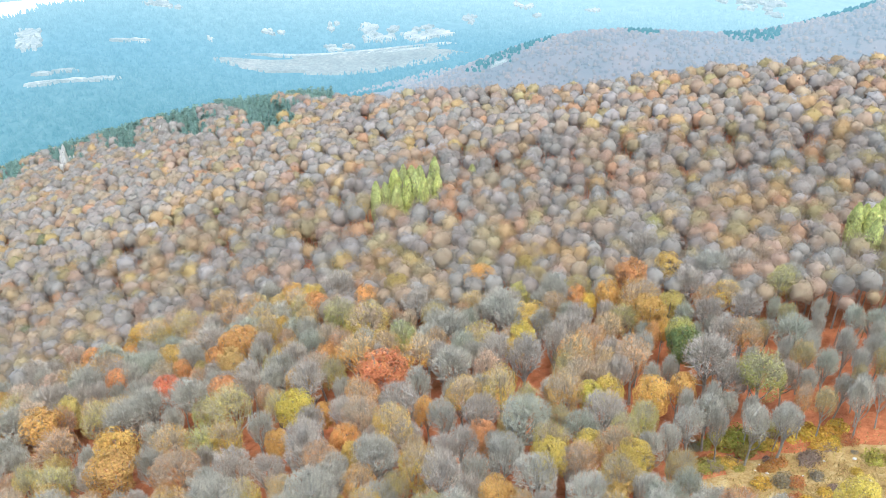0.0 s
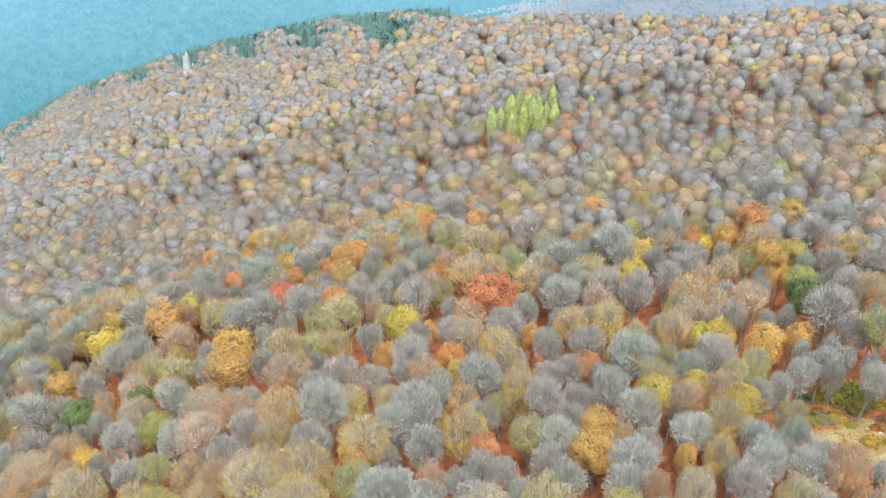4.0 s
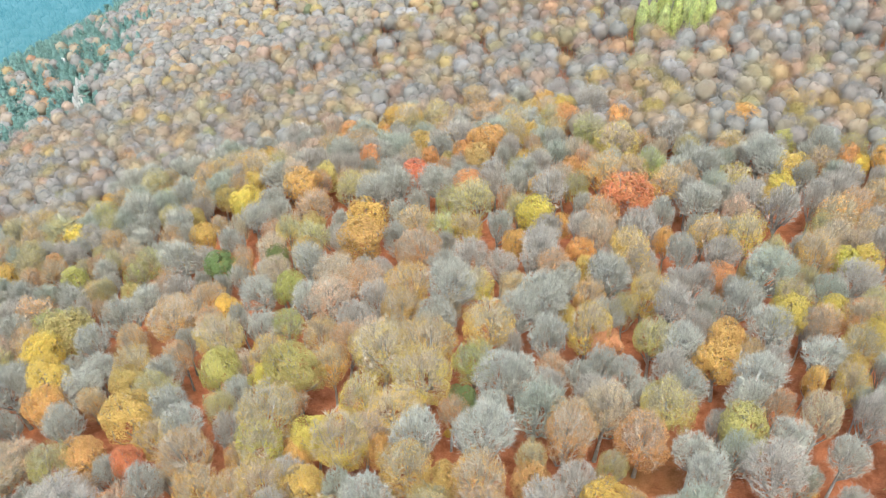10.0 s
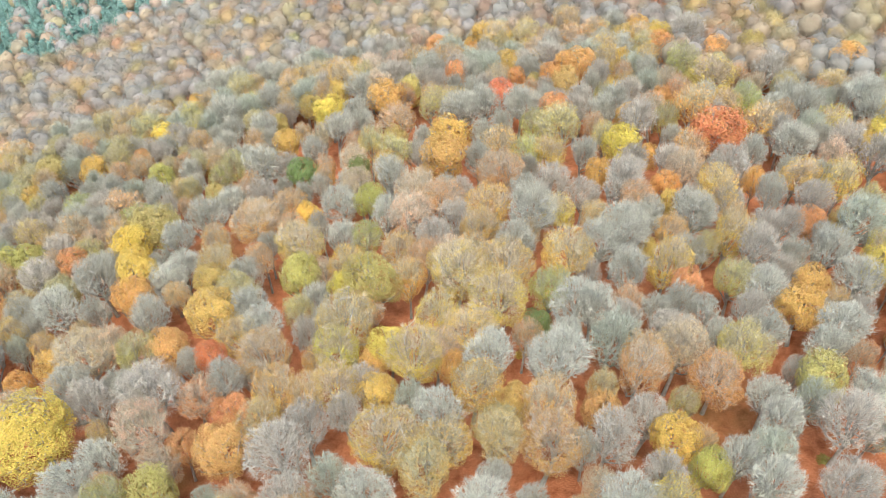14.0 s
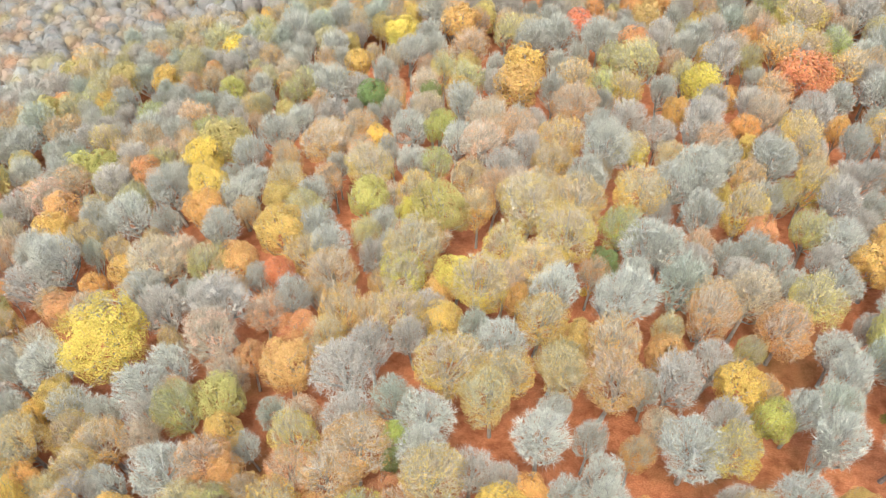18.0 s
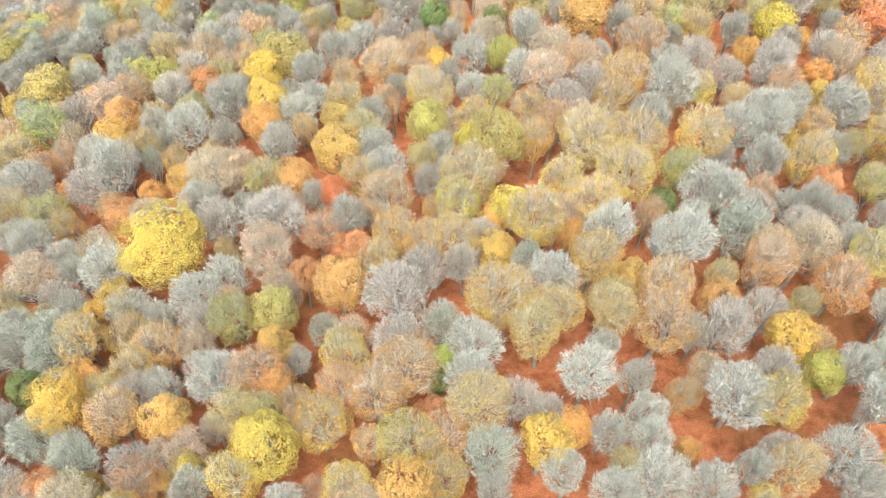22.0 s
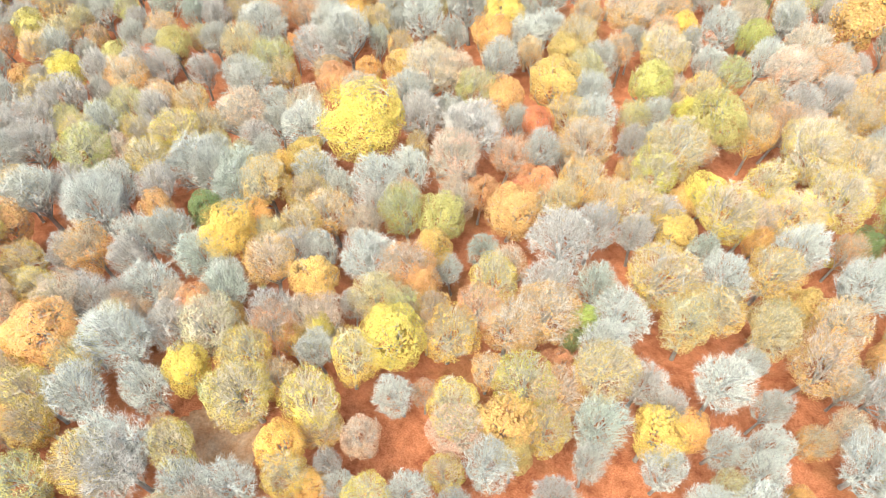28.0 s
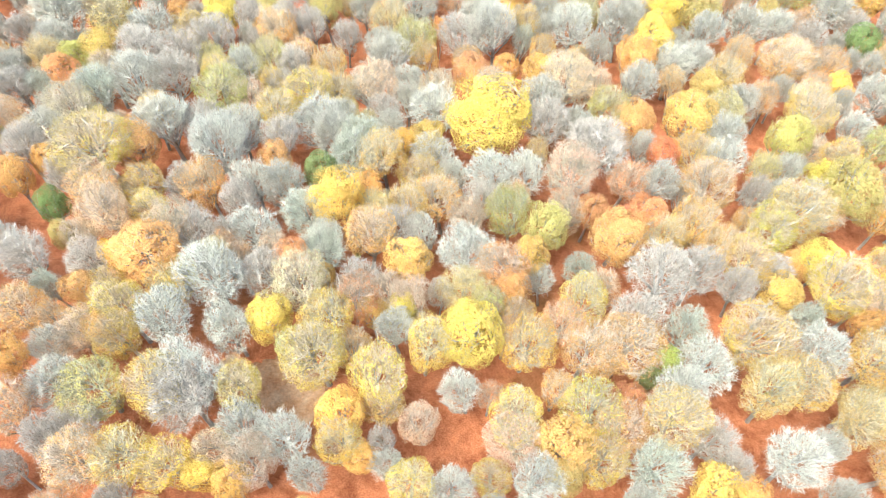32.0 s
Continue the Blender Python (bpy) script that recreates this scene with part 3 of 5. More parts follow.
plant("bw", -45.3, 8.2, 2.3)
plant("bw", -41.6, -11.7, 2.2)
plant("bw", -39.4, -3.4, 1.9)
plant("bw", -38.5, 37.9, 3.6)
plant("bw", -36.8, 32.3, 3.6)
plant("bw", -35.5, 2.5, 2.8)
plant("bw", -34.7, 52.9, 3.6)
plant("bw", -32.1, 10.3, 3.1)
plant("bw", -31.5, 63.8, 3.7)
plant("bw", -25.4, 20.3, 2.3)
plant("bw", -25.1, 45.2, 2.4)
plant("bw", -24.3, 94.3, 3.7)
plant("bw", -24.0, 72.0, 2.8)
plant("bw", -23.9, 79.3, 3.8)
plant("bw", -23.8, 39.9, 3.4)
plant("bw", -22.8, 64.0, 4.4)
plant("bw", -20.7, 79.4, 3.2)
plant("bw", -19.8, 26.9, 2.7)
plant("bw", -18.9, 35.0, 2.4)
plant("bw", -15.6, 38.7, 2.7)
plant("bw", -14.5, 26.9, 3.0)
plant("bw", -13.1, 35.9, 2.7)
plant("bw", -10.2, 32.0, 3.3)
plant("bw", -7.0, 46.6, 3.6)
plant("bw", -6.3, 33.5, 3.0)
plant("bw", -4.8, 83.8, 2.8)
plant("bw", -3.1, 148.6, 3.4)
plant("bw", -2.4, 38.3, 2.3)
plant("bw", -2.2, 79.4, 2.8)
plant("bw", -0.7, 161.7, 2.7)
plant("bw", 2.5, 170.5, 2.0)
plant("bw", 2.6, 92.2, 3.2)
plant("bw", 2.8, 83.4, 3.2)
plant("bw", 3.2, 57.4, 2.7)
plant("bw", 4.8, 45.1, 3.3)
plant("bw", 5.8, 70.4, 2.7)
plant("bw", 6.2, 51.8, 1.6)
plant("bw", 7.3, 64.8, 3.0)
plant("bw", 7.9, 54.4, 3.1)
plant("bw", 8.0, 41.5, 2.6)
plant("bw", 11.6, 82.3, 2.9)
plant("bw", 13.3, 152.6, 4.0)
plant("bw", 13.6, 86.5, 3.6)
plant("bw", 14.9, 149.7, 3.4)
plant("bw", 17.5, 75.1, 3.1)
plant("bw", 22.2, 92.6, 3.1)
plant("bw", 29.7, 91.9, 2.3)
plant("bw", 30.2, 84.4, 2.9)
plant("bw", 34.0, 102.8, 2.2)
plant("bw", 36.1, 84.0, 3.0)
plant("bw", 37.6, 103.9, 2.2)
plant("bw", 41.3, 106.6, 2.5)
plant("bw", 45.3, 111.0, 2.5)
plant("bw", 45.7, 82.1, 2.8)
plant("bw", 50.8, 105.5, 2.4)
plant("bw", 55.6, 105.0, 2.4)
plant("bw", 58.2, 159.5, 3.9)
plant("bw", 75.3, 153.5, 3.3)
plant("fe", -89.7, -34.8, 2.3)
plant("fe", -88.1, 104.4, 3.2)
plant("fe", -86.4, 1.7, 2.5)
plant("fe", -75.7, 107.2, 2.3)
plant("fe", -39.4, 29.3, 1.4)
plant("fe", -27.4, 74.9, 2.0)
plant("fe", 45.5, 129.8, 3.5)
plant("fg", -149.1, 59.6, 1.4)
plant("fg", -148.6, 62.2, 1.9)
plant("fg", -146.2, 84.2, 3.0)
plant("fg", -146.2, 44.2, 2.6)
plant("fg", -140.2, 97.9, 3.3)
plant("fg", -135.6, 129.9, 2.1)
plant("fg", -134.4, 53.7, 2.1)
plant("fg", -128.9, 131.7, 3.3)
plant("fg", -122.5, -23.7, 3.2)
plant("fg", -120.5, 139.8, 2.5)
plant("fg", -117.7, 45.3, 3.6)
plant("fg", -107.4, -27.2, 2.0)
plant("fg", -101.5, 38.7, 2.2)
plant("fg", -99.6, -33.6, 1.9)
plant("fg", -98.8, 116.0, 3.3)
plant("fg", -98.8, 139.4, 2.8)
plant("fg", -98.1, 43.2, 2.9)
plant("fg", -95.6, 49.4, 1.7)
plant("fg", -94.6, 59.0, 3.8)
plant("fg", -87.9, 19.2, 2.9)
plant("fg", -84.3, 134.8, 3.9)
plant("fg", -81.0, 6.2, 2.4)
plant("fg", -78.9, 59.0, 3.9)
plant("fg", -78.3, 168.5, 1.7)
plant("fg", -71.6, 109.2, 2.8)
plant("fg", -66.5, -3.0, 1.5)
plant("fg", -64.9, 8.6, 3.2)
plant("fg", -64.3, 159.8, 3.7)
plant("fg", -62.1, 122.0, 4.5)
plant("fg", -61.5, 23.7, 2.7)
plant("fg", -59.1, 111.8, 4.4)
plant("fg", -59.0, 1.1, 2.0)
plant("fg", -49.2, 161.1, 3.1)
plant("fg", -49.0, 58.9, 2.2)
plant("fg", -44.3, 53.3, 2.7)
plant("fg", -43.3, -20.2, 2.1)
plant("fg", -41.8, -5.7, 1.9)
plant("fg", -38.4, 166.2, 2.8)
plant("fg", -36.9, 62.3, 2.0)
plant("fg", -34.7, 16.2, 3.5)
plant("fg", -29.8, 116.6, 2.5)
plant("fg", -28.9, 139.8, 2.9)
plant("fg", -26.9, 58.1, 2.8)
plant("fg", -23.4, 125.6, 2.2)
plant("fg", -22.3, 33.4, 2.4)
plant("fg", -16.3, 97.8, 1.5)
plant("fg", -15.7, 110.5, 2.0)
plant("fg", -10.0, 37.4, 1.5)
plant("fg", -2.6, 120.9, 1.9)
plant("fg", 2.5, 178.6, 1.8)
plant("fg", 8.3, 89.7, 3.3)
plant("fg", 8.4, 171.4, 3.7)
plant("fg", 8.6, 94.5, 2.9)
plant("fg", 18.8, 151.3, 3.4)
plant("fg", 19.9, 87.1, 1.6)
plant("fg", 25.6, 91.0, 1.8)
plant("fg", 36.3, 116.6, 3.2)
plant("fg", 36.9, 161.2, 2.2)
plant("fg", 42.3, 118.5, 2.2)
plant("fg", 43.3, 145.1, 3.0)
plant("fg", 44.0, 139.0, 1.4)
plant("fg", 50.3, 162.6, 4.0)
plant("fk", -170.2, 67.1, 3.0)
plant("fk", -167.5, 57.0, 3.5)
plant("fk", -157.9, 76.0, 3.3)
plant("fk", -149.9, 47.6, 2.0)
plant("fk", -141.9, 49.9, 4.5)
plant("fk", -131.8, 63.9, 3.5)
plant("fk", -130.4, 3.9, 2.9)
plant("fk", -125.7, 13.7, 2.9)
plant("fk", -107.5, 77.5, 3.6)
plant("fk", -104.0, 78.2, 3.9)
plant("fk", -103.5, 133.2, 3.1)
plant("fk", -85.7, -33.5, 1.9)
plant("fk", -85.0, 68.8, 2.9)
plant("fk", -81.9, 143.6, 2.8)
plant("fk", -76.1, 123.3, 2.5)
plant("fk", -70.9, 73.1, 3.3)
plant("fk", -65.4, 28.1, 3.2)
plant("fk", -56.5, 74.6, 4.3)
plant("fk", -30.6, 13.6, 2.1)
plant("fk", -11.2, 175.3, 2.9)
plant("fk", 10.7, 74.1, 3.5)
plant("fk", 10.9, 111.6, 1.9)
plant("fk", 20.4, 174.6, 3.1)
plant("fk", 46.8, 133.3, 3.0)
plant("fl", -125.0, 64.5, 3.6)
plant("fl", -122.6, -28.3, 3.0)
plant("fl", -120.4, 97.3, 2.6)
plant("fl", -69.0, 96.7, 3.1)
plant("fl", -41.5, 33.1, 2.0)
plant("fl", -0.7, 55.1, 2.5)
plant("fl", 11.9, 176.6, 1.6)
plant("fo", -137.5, 112.4, 2.0)
plant("fo", -134.1, -11.3, 2.4)
plant("fo", -121.4, 49.8, 3.6)
plant("fo", -117.1, -30.1, 2.6)
plant("fo", -116.1, 31.5, 1.4)
plant("fo", -114.2, 63.9, 3.1)
plant("fo", -101.7, 31.7, 3.1)
plant("fo", -99.1, -21.7, 3.3)
plant("fo", -89.7, -4.8, 2.4)
plant("fo", -85.2, 164.7, 3.6)
plant("fo", -81.5, 52.0, 3.1)
plant("fo", -76.0, -23.7, 4.0)
plant("fo", -75.5, -31.7, 2.3)
plant("fo", -74.8, 165.9, 1.7)
plant("fo", -71.2, -5.8, 2.8)
plant("fo", -67.9, -30.5, 1.9)
plant("fo", -66.7, 35.8, 2.4)
plant("fo", -62.5, 42.8, 2.9)
plant("fo", -61.4, 37.4, 4.0)
plant("fo", -58.9, 153.6, 1.9)
plant("fo", -56.7, 18.2, 2.1)
plant("fo", -51.6, 157.0, 2.7)
plant("fo", -45.7, 158.2, 4.1)
plant("fo", -45.6, 139.2, 3.4)
plant("fo", -18.3, 170.1, 3.5)
plant("fo", -13.7, 59.8, 2.7)
plant("fo", -9.2, 89.4, 2.5)
plant("fo", 6.4, 110.5, 2.6)
plant("fo", 8.7, 111.0, 1.4)
plant("fo", 41.0, 137.2, 1.6)
plant("fo", 42.1, 160.1, 4.0)
plant("fr", -127.1, 10.0, 1.9)
plant("fr", -72.2, 52.1, 2.6)
plant("fr", -63.9, 40.8, 2.3)
plant("fr", -58.7, 144.3, 3.4)
plant("fr", -37.2, 25.9, 2.5)
plant("fr", -12.1, 132.1, 4.9)
plant("fy", -132.4, 114.7, 3.4)
plant("fy", -130.2, -4.5, 3.0)
plant("fy", -104.8, 71.2, 3.6)
plant("fy", -99.0, 63.9, 4.0)
plant("fy", -97.8, 129.4, 1.7)
plant("fy", -97.4, 132.2, 3.4)
plant("fy", -88.6, 15.2, 2.0)
plant("fy", -87.0, 29.0, 5.8)
plant("fy", -78.7, 90.9, 2.6)
plant("fy", -78.1, -26.4, 2.2)
plant("fy", -78.0, 2.9, 4.0)
plant("fy", -73.7, -20.4, 2.5)
plant("fy", -61.9, 73.3, 2.5)
plant("fy", -61.5, -11.0, 2.5)
plant("fy", -58.2, 4.9, 2.0)
plant("fy", -52.3, 10.7, 4.4)
plant("fy", -47.3, 62.1, 3.0)
plant("fy", -46.4, -6.3, 3.2)
plant("fy", -45.4, -22.0, 1.8)
plant("fy", -28.0, 126.0, 3.6)
plant("fy", -23.9, 28.5, 3.3)
plant("fy", -4.5, 57.8, 3.2)
plant("fy", 14.8, 138.6, 2.0)
plant("fy", 17.0, 141.4, 2.8)
plant("fy", 17.4, 101.2, 3.2)
plant("fy", 23.8, 104.7, 2.5)
plant("fy", 27.2, 118.8, 2.5)
plant("fy", 30.2, 119.3, 2.7)
plant("fy", 31.9, 155.3, 1.8)
plant("hg", -119.9, 3.2, 3.6)
plant("hg", -115.1, 6.6, 3.0)
plant("hg", -110.4, 10.0, 3.1)
plant("hg", -107.4, 26.5, 2.8)
plant("hg", -105.3, 32.9, 2.4)
plant("hg", -105.1, 45.9, 2.4)
plant("hg", -105.0, -19.2, 2.6)
plant("hg", -103.6, 8.8, 3.2)
plant("hg", -87.0, -14.0, 3.4)
plant("hg", -86.7, 72.8, 3.4)
plant("hg", -84.1, 92.4, 3.4)
plant("hg", -83.9, 10.9, 3.9)
plant("hg", -81.0, 15.9, 2.8)
plant("hg", -75.8, 11.8, 3.1)
plant("hg", -74.9, 16.0, 3.6)
plant("hg", -74.1, 79.2, 4.4)
plant("hg", -71.5, 4.3, 3.6)
plant("hg", -71.2, -35.3, 2.4)
plant("hg", -69.6, 141.8, 3.3)
plant("hg", -59.0, 49.1, 3.5)
plant("hg", -58.0, 43.9, 3.1)
plant("hg", -57.1, 56.7, 2.2)
plant("hg", -55.5, 64.9, 4.5)
plant("hg", -55.3, 50.1, 2.6)
plant("hg", -54.8, -3.4, 2.4)
plant("hg", -53.6, 19.0, 2.1)
plant("hg", -51.3, 52.4, 3.3)
plant("hg", -51.1, 77.4, 3.2)
plant("hg", -46.3, -2.4, 2.3)
plant("hg", -45.9, 100.3, 3.8)
plant("hg", -44.4, 92.1, 3.9)
plant("hg", -44.1, 87.2, 3.5)
plant("hg", -43.8, 80.2, 4.3)
plant("hg", -42.0, 18.6, 2.0)
plant("hg", -35.9, 173.1, 3.5)
plant("hg", -32.8, 48.4, 3.9)
plant("hg", -32.1, 58.7, 3.6)
plant("hg", -18.8, 143.2, 3.9)
plant("hg", -16.0, 127.6, 3.8)
plant("hg", -15.8, 157.1, 4.7)
plant("hg", -14.4, 101.5, 3.2)
plant("hg", -12.9, 43.1, 2.1)
plant("hg", -11.7, 148.1, 3.3)
plant("hg", -11.7, 71.9, 3.3)
plant("hg", -5.5, 141.4, 3.8)
plant("hg", -4.2, 108.7, 2.4)
plant("hg", 3.3, 122.2, 3.4)
plant("hg", 7.3, 181.6, 2.9)
plant("hg", 21.9, 117.7, 3.7)
plant("hg", 22.2, 180.8, 3.2)
plant("hg", 40.4, 150.8, 3.8)
plant("hk", -131.3, -22.2, 3.9)
plant("hk", -112.8, 0.4, 3.5)
plant("hk", -112.2, 25.1, 3.7)
plant("hk", -111.4, 58.2, 3.0)
plant("hk", -106.6, -8.6, 3.9)
plant("hk", -106.0, 105.4, 3.2)
plant("hk", -98.7, 9.1, 2.1)
plant("hk", -86.1, 48.9, 3.3)
plant("hk", -78.7, 116.8, 3.1)
plant("hk", -59.6, -31.9, 3.6)
plant("hk", -57.5, -9.7, 2.4)
plant("hk", -48.4, 132.5, 3.1)
plant("hk", -31.8, 42.8, 3.4)
plant("hk", -27.5, 53.0, 3.3)
plant("hk", -25.1, 163.8, 3.7)
plant("hk", -22.5, 138.9, 3.0)
plant("hk", -5.1, 64.8, 2.2)
plant("hk", -2.0, 92.8, 3.2)
plant("hk", 1.9, 77.0, 3.5)
plant("hk", 30.5, 162.7, 3.0)
plant("hk", 34.5, 109.0, 2.5)
plant("hk", 56.0, 116.7, 3.8)
plant("hl", -130.9, 39.7, 4.3)
plant("hl", -112.7, 80.9, 3.3)
plant("hl", -68.1, 24.3, 3.2)
plant("hl", -28.2, 81.9, 3.2)
plant("hl", -8.2, 150.7, 3.1)
plant("ho", -87.1, 84.2, 4.5)
plant("ho", -64.2, 54.8, 4.1)
plant("ho", -61.6, -1.2, 3.0)
plant("ho", -60.3, 20.1, 3.3)
plant("ho", -52.4, 31.5, 2.7)
plant("ho", -50.1, 22.5, 3.0)
plant("ho", -47.0, 110.8, 4.3)
plant("ho", -44.6, 23.4, 3.4)
plant("ho", -44.0, 28.5, 3.8)
plant("ho", -33.9, 22.5, 3.1)
plant("ho", -22.9, 152.1, 3.0)
plant("ho", -19.2, 51.7, 3.8)
plant("ho", -10.6, 66.5, 3.8)
plant("ho", -1.4, 71.5, 3.7)
plant("ho", 27.8, 102.0, 3.0)
plant("ho", 57.5, 132.2, 3.1)
plant("ho", 61.2, 110.9, 1.6)
plant("hp", -107.9, -30.2, 3.6)
plant("hp", -105.1, -24.7, 1.6)
plant("hp", -105.1, -4.7, 3.0)
plant("hp", -98.3, 24.8, 3.0)
plant("hp", -96.4, 32.9, 3.0)
plant("hp", -83.9, -26.9, 3.6)
plant("hp", -83.1, -31.4, 2.2)
plant("hp", -81.6, -19.9, 3.3)
plant("hp", -73.9, -8.2, 2.4)
plant("hp", -67.0, -33.3, 2.7)
plant("hp", -64.9, -6.1, 3.5)
plant("hp", -61.1, 4.5, 2.8)
plant("hp", -48.3, -20.8, 2.6)
plant("hp", -43.9, -17.1, 2.7)
plant("hp", -43.0, 1.7, 2.3)
plant("hp", -37.4, 11.3, 3.1)
plant("hp", -12.4, 49.1, 2.5)
plant("hy", -127.5, -11.1, 3.1)
plant("hy", -113.3, -8.0, 2.7)
plant("hy", -108.7, -0.2, 2.5)
plant("hy", -103.7, 4.7, 3.6)
plant("hy", -99.7, -2.1, 3.5)
plant("hy", -97.5, -26.1, 5.1)
plant("hy", -90.9, -22.3, 3.2)
plant("hy", -86.4, -22.3, 2.7)
plant("hy", -74.2, -28.6, 2.1)
plant("hy", -71.8, 58.0, 3.0)
plant("hy", -71.4, -21.8, 2.9)
plant("hy", -68.7, -27.2, 3.2)
plant("hy", -65.6, -28.0, 2.8)
plant("hy", -64.4, 79.3, 3.1)
plant("hy", -58.9, -4.8, 3.2)
plant("hy", -56.0, -25.1, 3.6)
plant("hy", -54.6, -6.9, 3.6)
plant("hy", -54.6, 58.6, 3.8)
plant("hy", -52.8, -15.9, 2.9)
plant("hy", -52.2, 26.9, 3.1)
plant("hy", -52.2, 5.3, 3.2)
plant("hy", -50.2, -29.9, 3.2)
plant("hy", -49.0, -1.4, 3.7)
plant("hy", -48.6, 17.3, 3.7)
plant("hy", -46.8, -25.2, 3.2)
plant("hy", -43.7, 70.6, 3.7)
plant("hy", -43.6, -8.3, 2.6)
plant("hy", -42.9, 60.6, 4.0)
plant("hy", -40.7, 12.6, 3.2)
plant("hy", -40.5, 120.5, 3.3)
plant("hy", -39.9, 46.2, 4.9)
plant("hy", -37.8, 20.8, 3.4)
plant("hy", -37.2, 68.4, 4.1)
plant("hy", -36.8, -2.2, 2.8)
plant("hy", -36.4, 84.0, 4.3)
plant("hy", -34.7, 76.4, 4.2)
plant("hy", -34.3, 6.6, 2.2)
plant("hy", -33.1, 103.0, 3.2)
plant("hy", -31.2, 19.2, 3.1)
plant("hy", -29.6, 89.5, 3.9)
plant("hy", -12.6, 93.0, 3.8)
plant("hy", -9.6, 115.5, 3.9)
plant("hy", -4.4, 102.8, 3.1)
plant("hy", -3.3, 48.9, 3.5)
plant("hy", -0.9, 35.7, 1.9)
plant("hy", 7.6, 144.0, 3.4)
plant("hy", 11.0, 123.0, 3.6)
plant("hy", 17.9, 103.9, 3.0)
plant("hy", 25.4, 87.2, 2.7)
plant("hy", 59.6, 148.4, 3.0)
plant("sg", -138.4, -25.4, 1.7)
plant("sg", -133.2, 71.4, 3.3)
plant("sg", -130.2, 33.6, 3.8)
plant("sg", -123.4, 135.0, 2.5)
plant("sg", -118.1, 63.2, 1.9)
plant("sg", -118.1, 132.3, 2.0)
plant("sg", -111.5, 45.1, 2.9)
plant("sg", -100.8, 50.2, 1.9)
plant("sg", -99.6, 100.5, 2.1)
plant("sg", -87.2, 63.2, 2.3)
plant("sg", -81.5, 33.9, 2.1)
plant("sg", -75.7, 141.2, 2.7)
plant("sg", -69.4, -32.1, 2.4)
plant("sg", -57.1, 85.1, 3.1)
plant("sg", -51.2, 120.9, 3.7)
plant("sg", -40.8, 178.6, 2.4)
plant("sg", -32.6, 28.6, 3.8)
plant("sg", -27.3, 101.1, 2.6)
plant("sg", -21.0, 58.0, 3.6)
plant("sg", -1.2, 60.2, 2.1)
plant("sg", 1.4, 39.8, 3.3)
plant("sg", 6.3, 161.3, 3.3)
plant("sg", 12.0, 91.1, 1.9)
plant("sg", 31.1, 128.0, 2.9)
plant("sk", -157.2, 100.2, 3.1)
plant("sk", -153.2, 80.3, 3.5)
plant("sk", -151.1, 114.4, 3.2)
plant("sk", -135.2, 100.9, 3.3)
plant("sk", -119.2, 60.8, 3.1)
plant("sk", -117.8, 23.1, 3.6)
plant("sk", -113.5, 69.4, 3.2)
plant("sk", -105.8, 81.5, 3.2)
plant("sk", -93.3, 11.4, 2.9)
plant("sk", -79.6, 64.6, 2.8)
plant("sk", -78.8, 68.1, 3.5)
plant("sk", -76.2, 6.9, 2.6)
plant("sk", -75.3, -15.9, 2.0)
plant("sk", -72.5, 135.4, 3.6)
plant("sk", -71.4, 115.5, 3.3)
plant("sk", -58.1, 13.5, 3.4)
plant("sk", -55.6, 15.9, 2.5)
plant("sk", -41.1, 128.3, 4.2)
plant("sk", -26.3, 50.3, 3.3)
plant("sk", -15.4, 32.0, 2.1)
plant("sk", -7.3, 100.5, 2.2)
plant("sk", 20.2, 112.3, 2.1)
plant("sk", 21.1, 167.1, 3.1)
plant("sk", 23.1, 129.4, 2.6)
plant("sk", 35.1, 169.2, 3.1)
plant("sk", 70.6, 149.0, 3.7)
plant("sl", -130.4, 80.9, 3.6)
plant("sl", -64.7, 87.7, 2.7)
plant("sl", -45.9, 121.1, 3.0)
plant("so", -148.0, 71.7, 2.9)
plant("so", -147.1, 104.2, 2.4)
plant("so", -144.6, 113.3, 2.4)
plant("so", -136.2, 37.3, 3.1)
plant("so", -127.3, 97.6, 3.5)
plant("so", -126.1, 56.6, 3.6)
plant("so", -123.3, 33.4, 2.9)
plant("so", -122.6, 72.2, 3.2)
plant("so", -121.9, 36.6, 2.9)
plant("so", -119.7, 85.1, 3.6)
plant("so", -119.3, 65.4, 2.5)
plant("so", -115.1, 77.6, 3.0)
plant("so", -108.1, 89.5, 1.7)
plant("so", -105.5, 113.5, 2.2)
plant("so", -98.8, 96.2, 2.4)
plant("so", -98.3, 121.2, 2.3)
plant("so", -90.9, -29.5, 3.5)
plant("so", -79.7, 76.8, 2.4)
plant("so", -77.8, 127.4, 4.4)
plant("so", -75.7, -12.6, 2.1)
plant("so", -72.6, -13.0, 2.5)
plant("so", -71.3, 26.6, 2.1)
plant("so", -71.2, 44.5, 3.0)
plant("so", -56.4, -16.9, 2.0)
plant("so", -55.7, 70.0, 3.2)
plant("so", -55.2, 99.8, 3.9)
plant("so", -52.8, 175.9, 3.6)
plant("so", -51.6, -33.3, 3.2)
plant("so", -51.2, 15.7, 2.0)
plant("so", -50.8, 82.4, 3.3)
plant("so", -44.0, 10.6, 1.6)
plant("so", -36.8, 96.9, 2.3)
plant("so", -21.8, 108.2, 2.9)
plant("so", -16.4, 82.2, 2.5)
plant("so", -15.7, 180.7, 3.3)
plant("so", 22.7, 99.6, 2.6)
plant("so", 36.0, 127.2, 3.1)
plant("sp", -128.1, 52.7, 4.0)
plant("sp", -125.7, 42.1, 3.0)
plant("sp", -116.1, 72.4, 3.2)
plant("sp", -113.3, 108.2, 3.0)
plant("sp", -102.6, 16.4, 3.5)
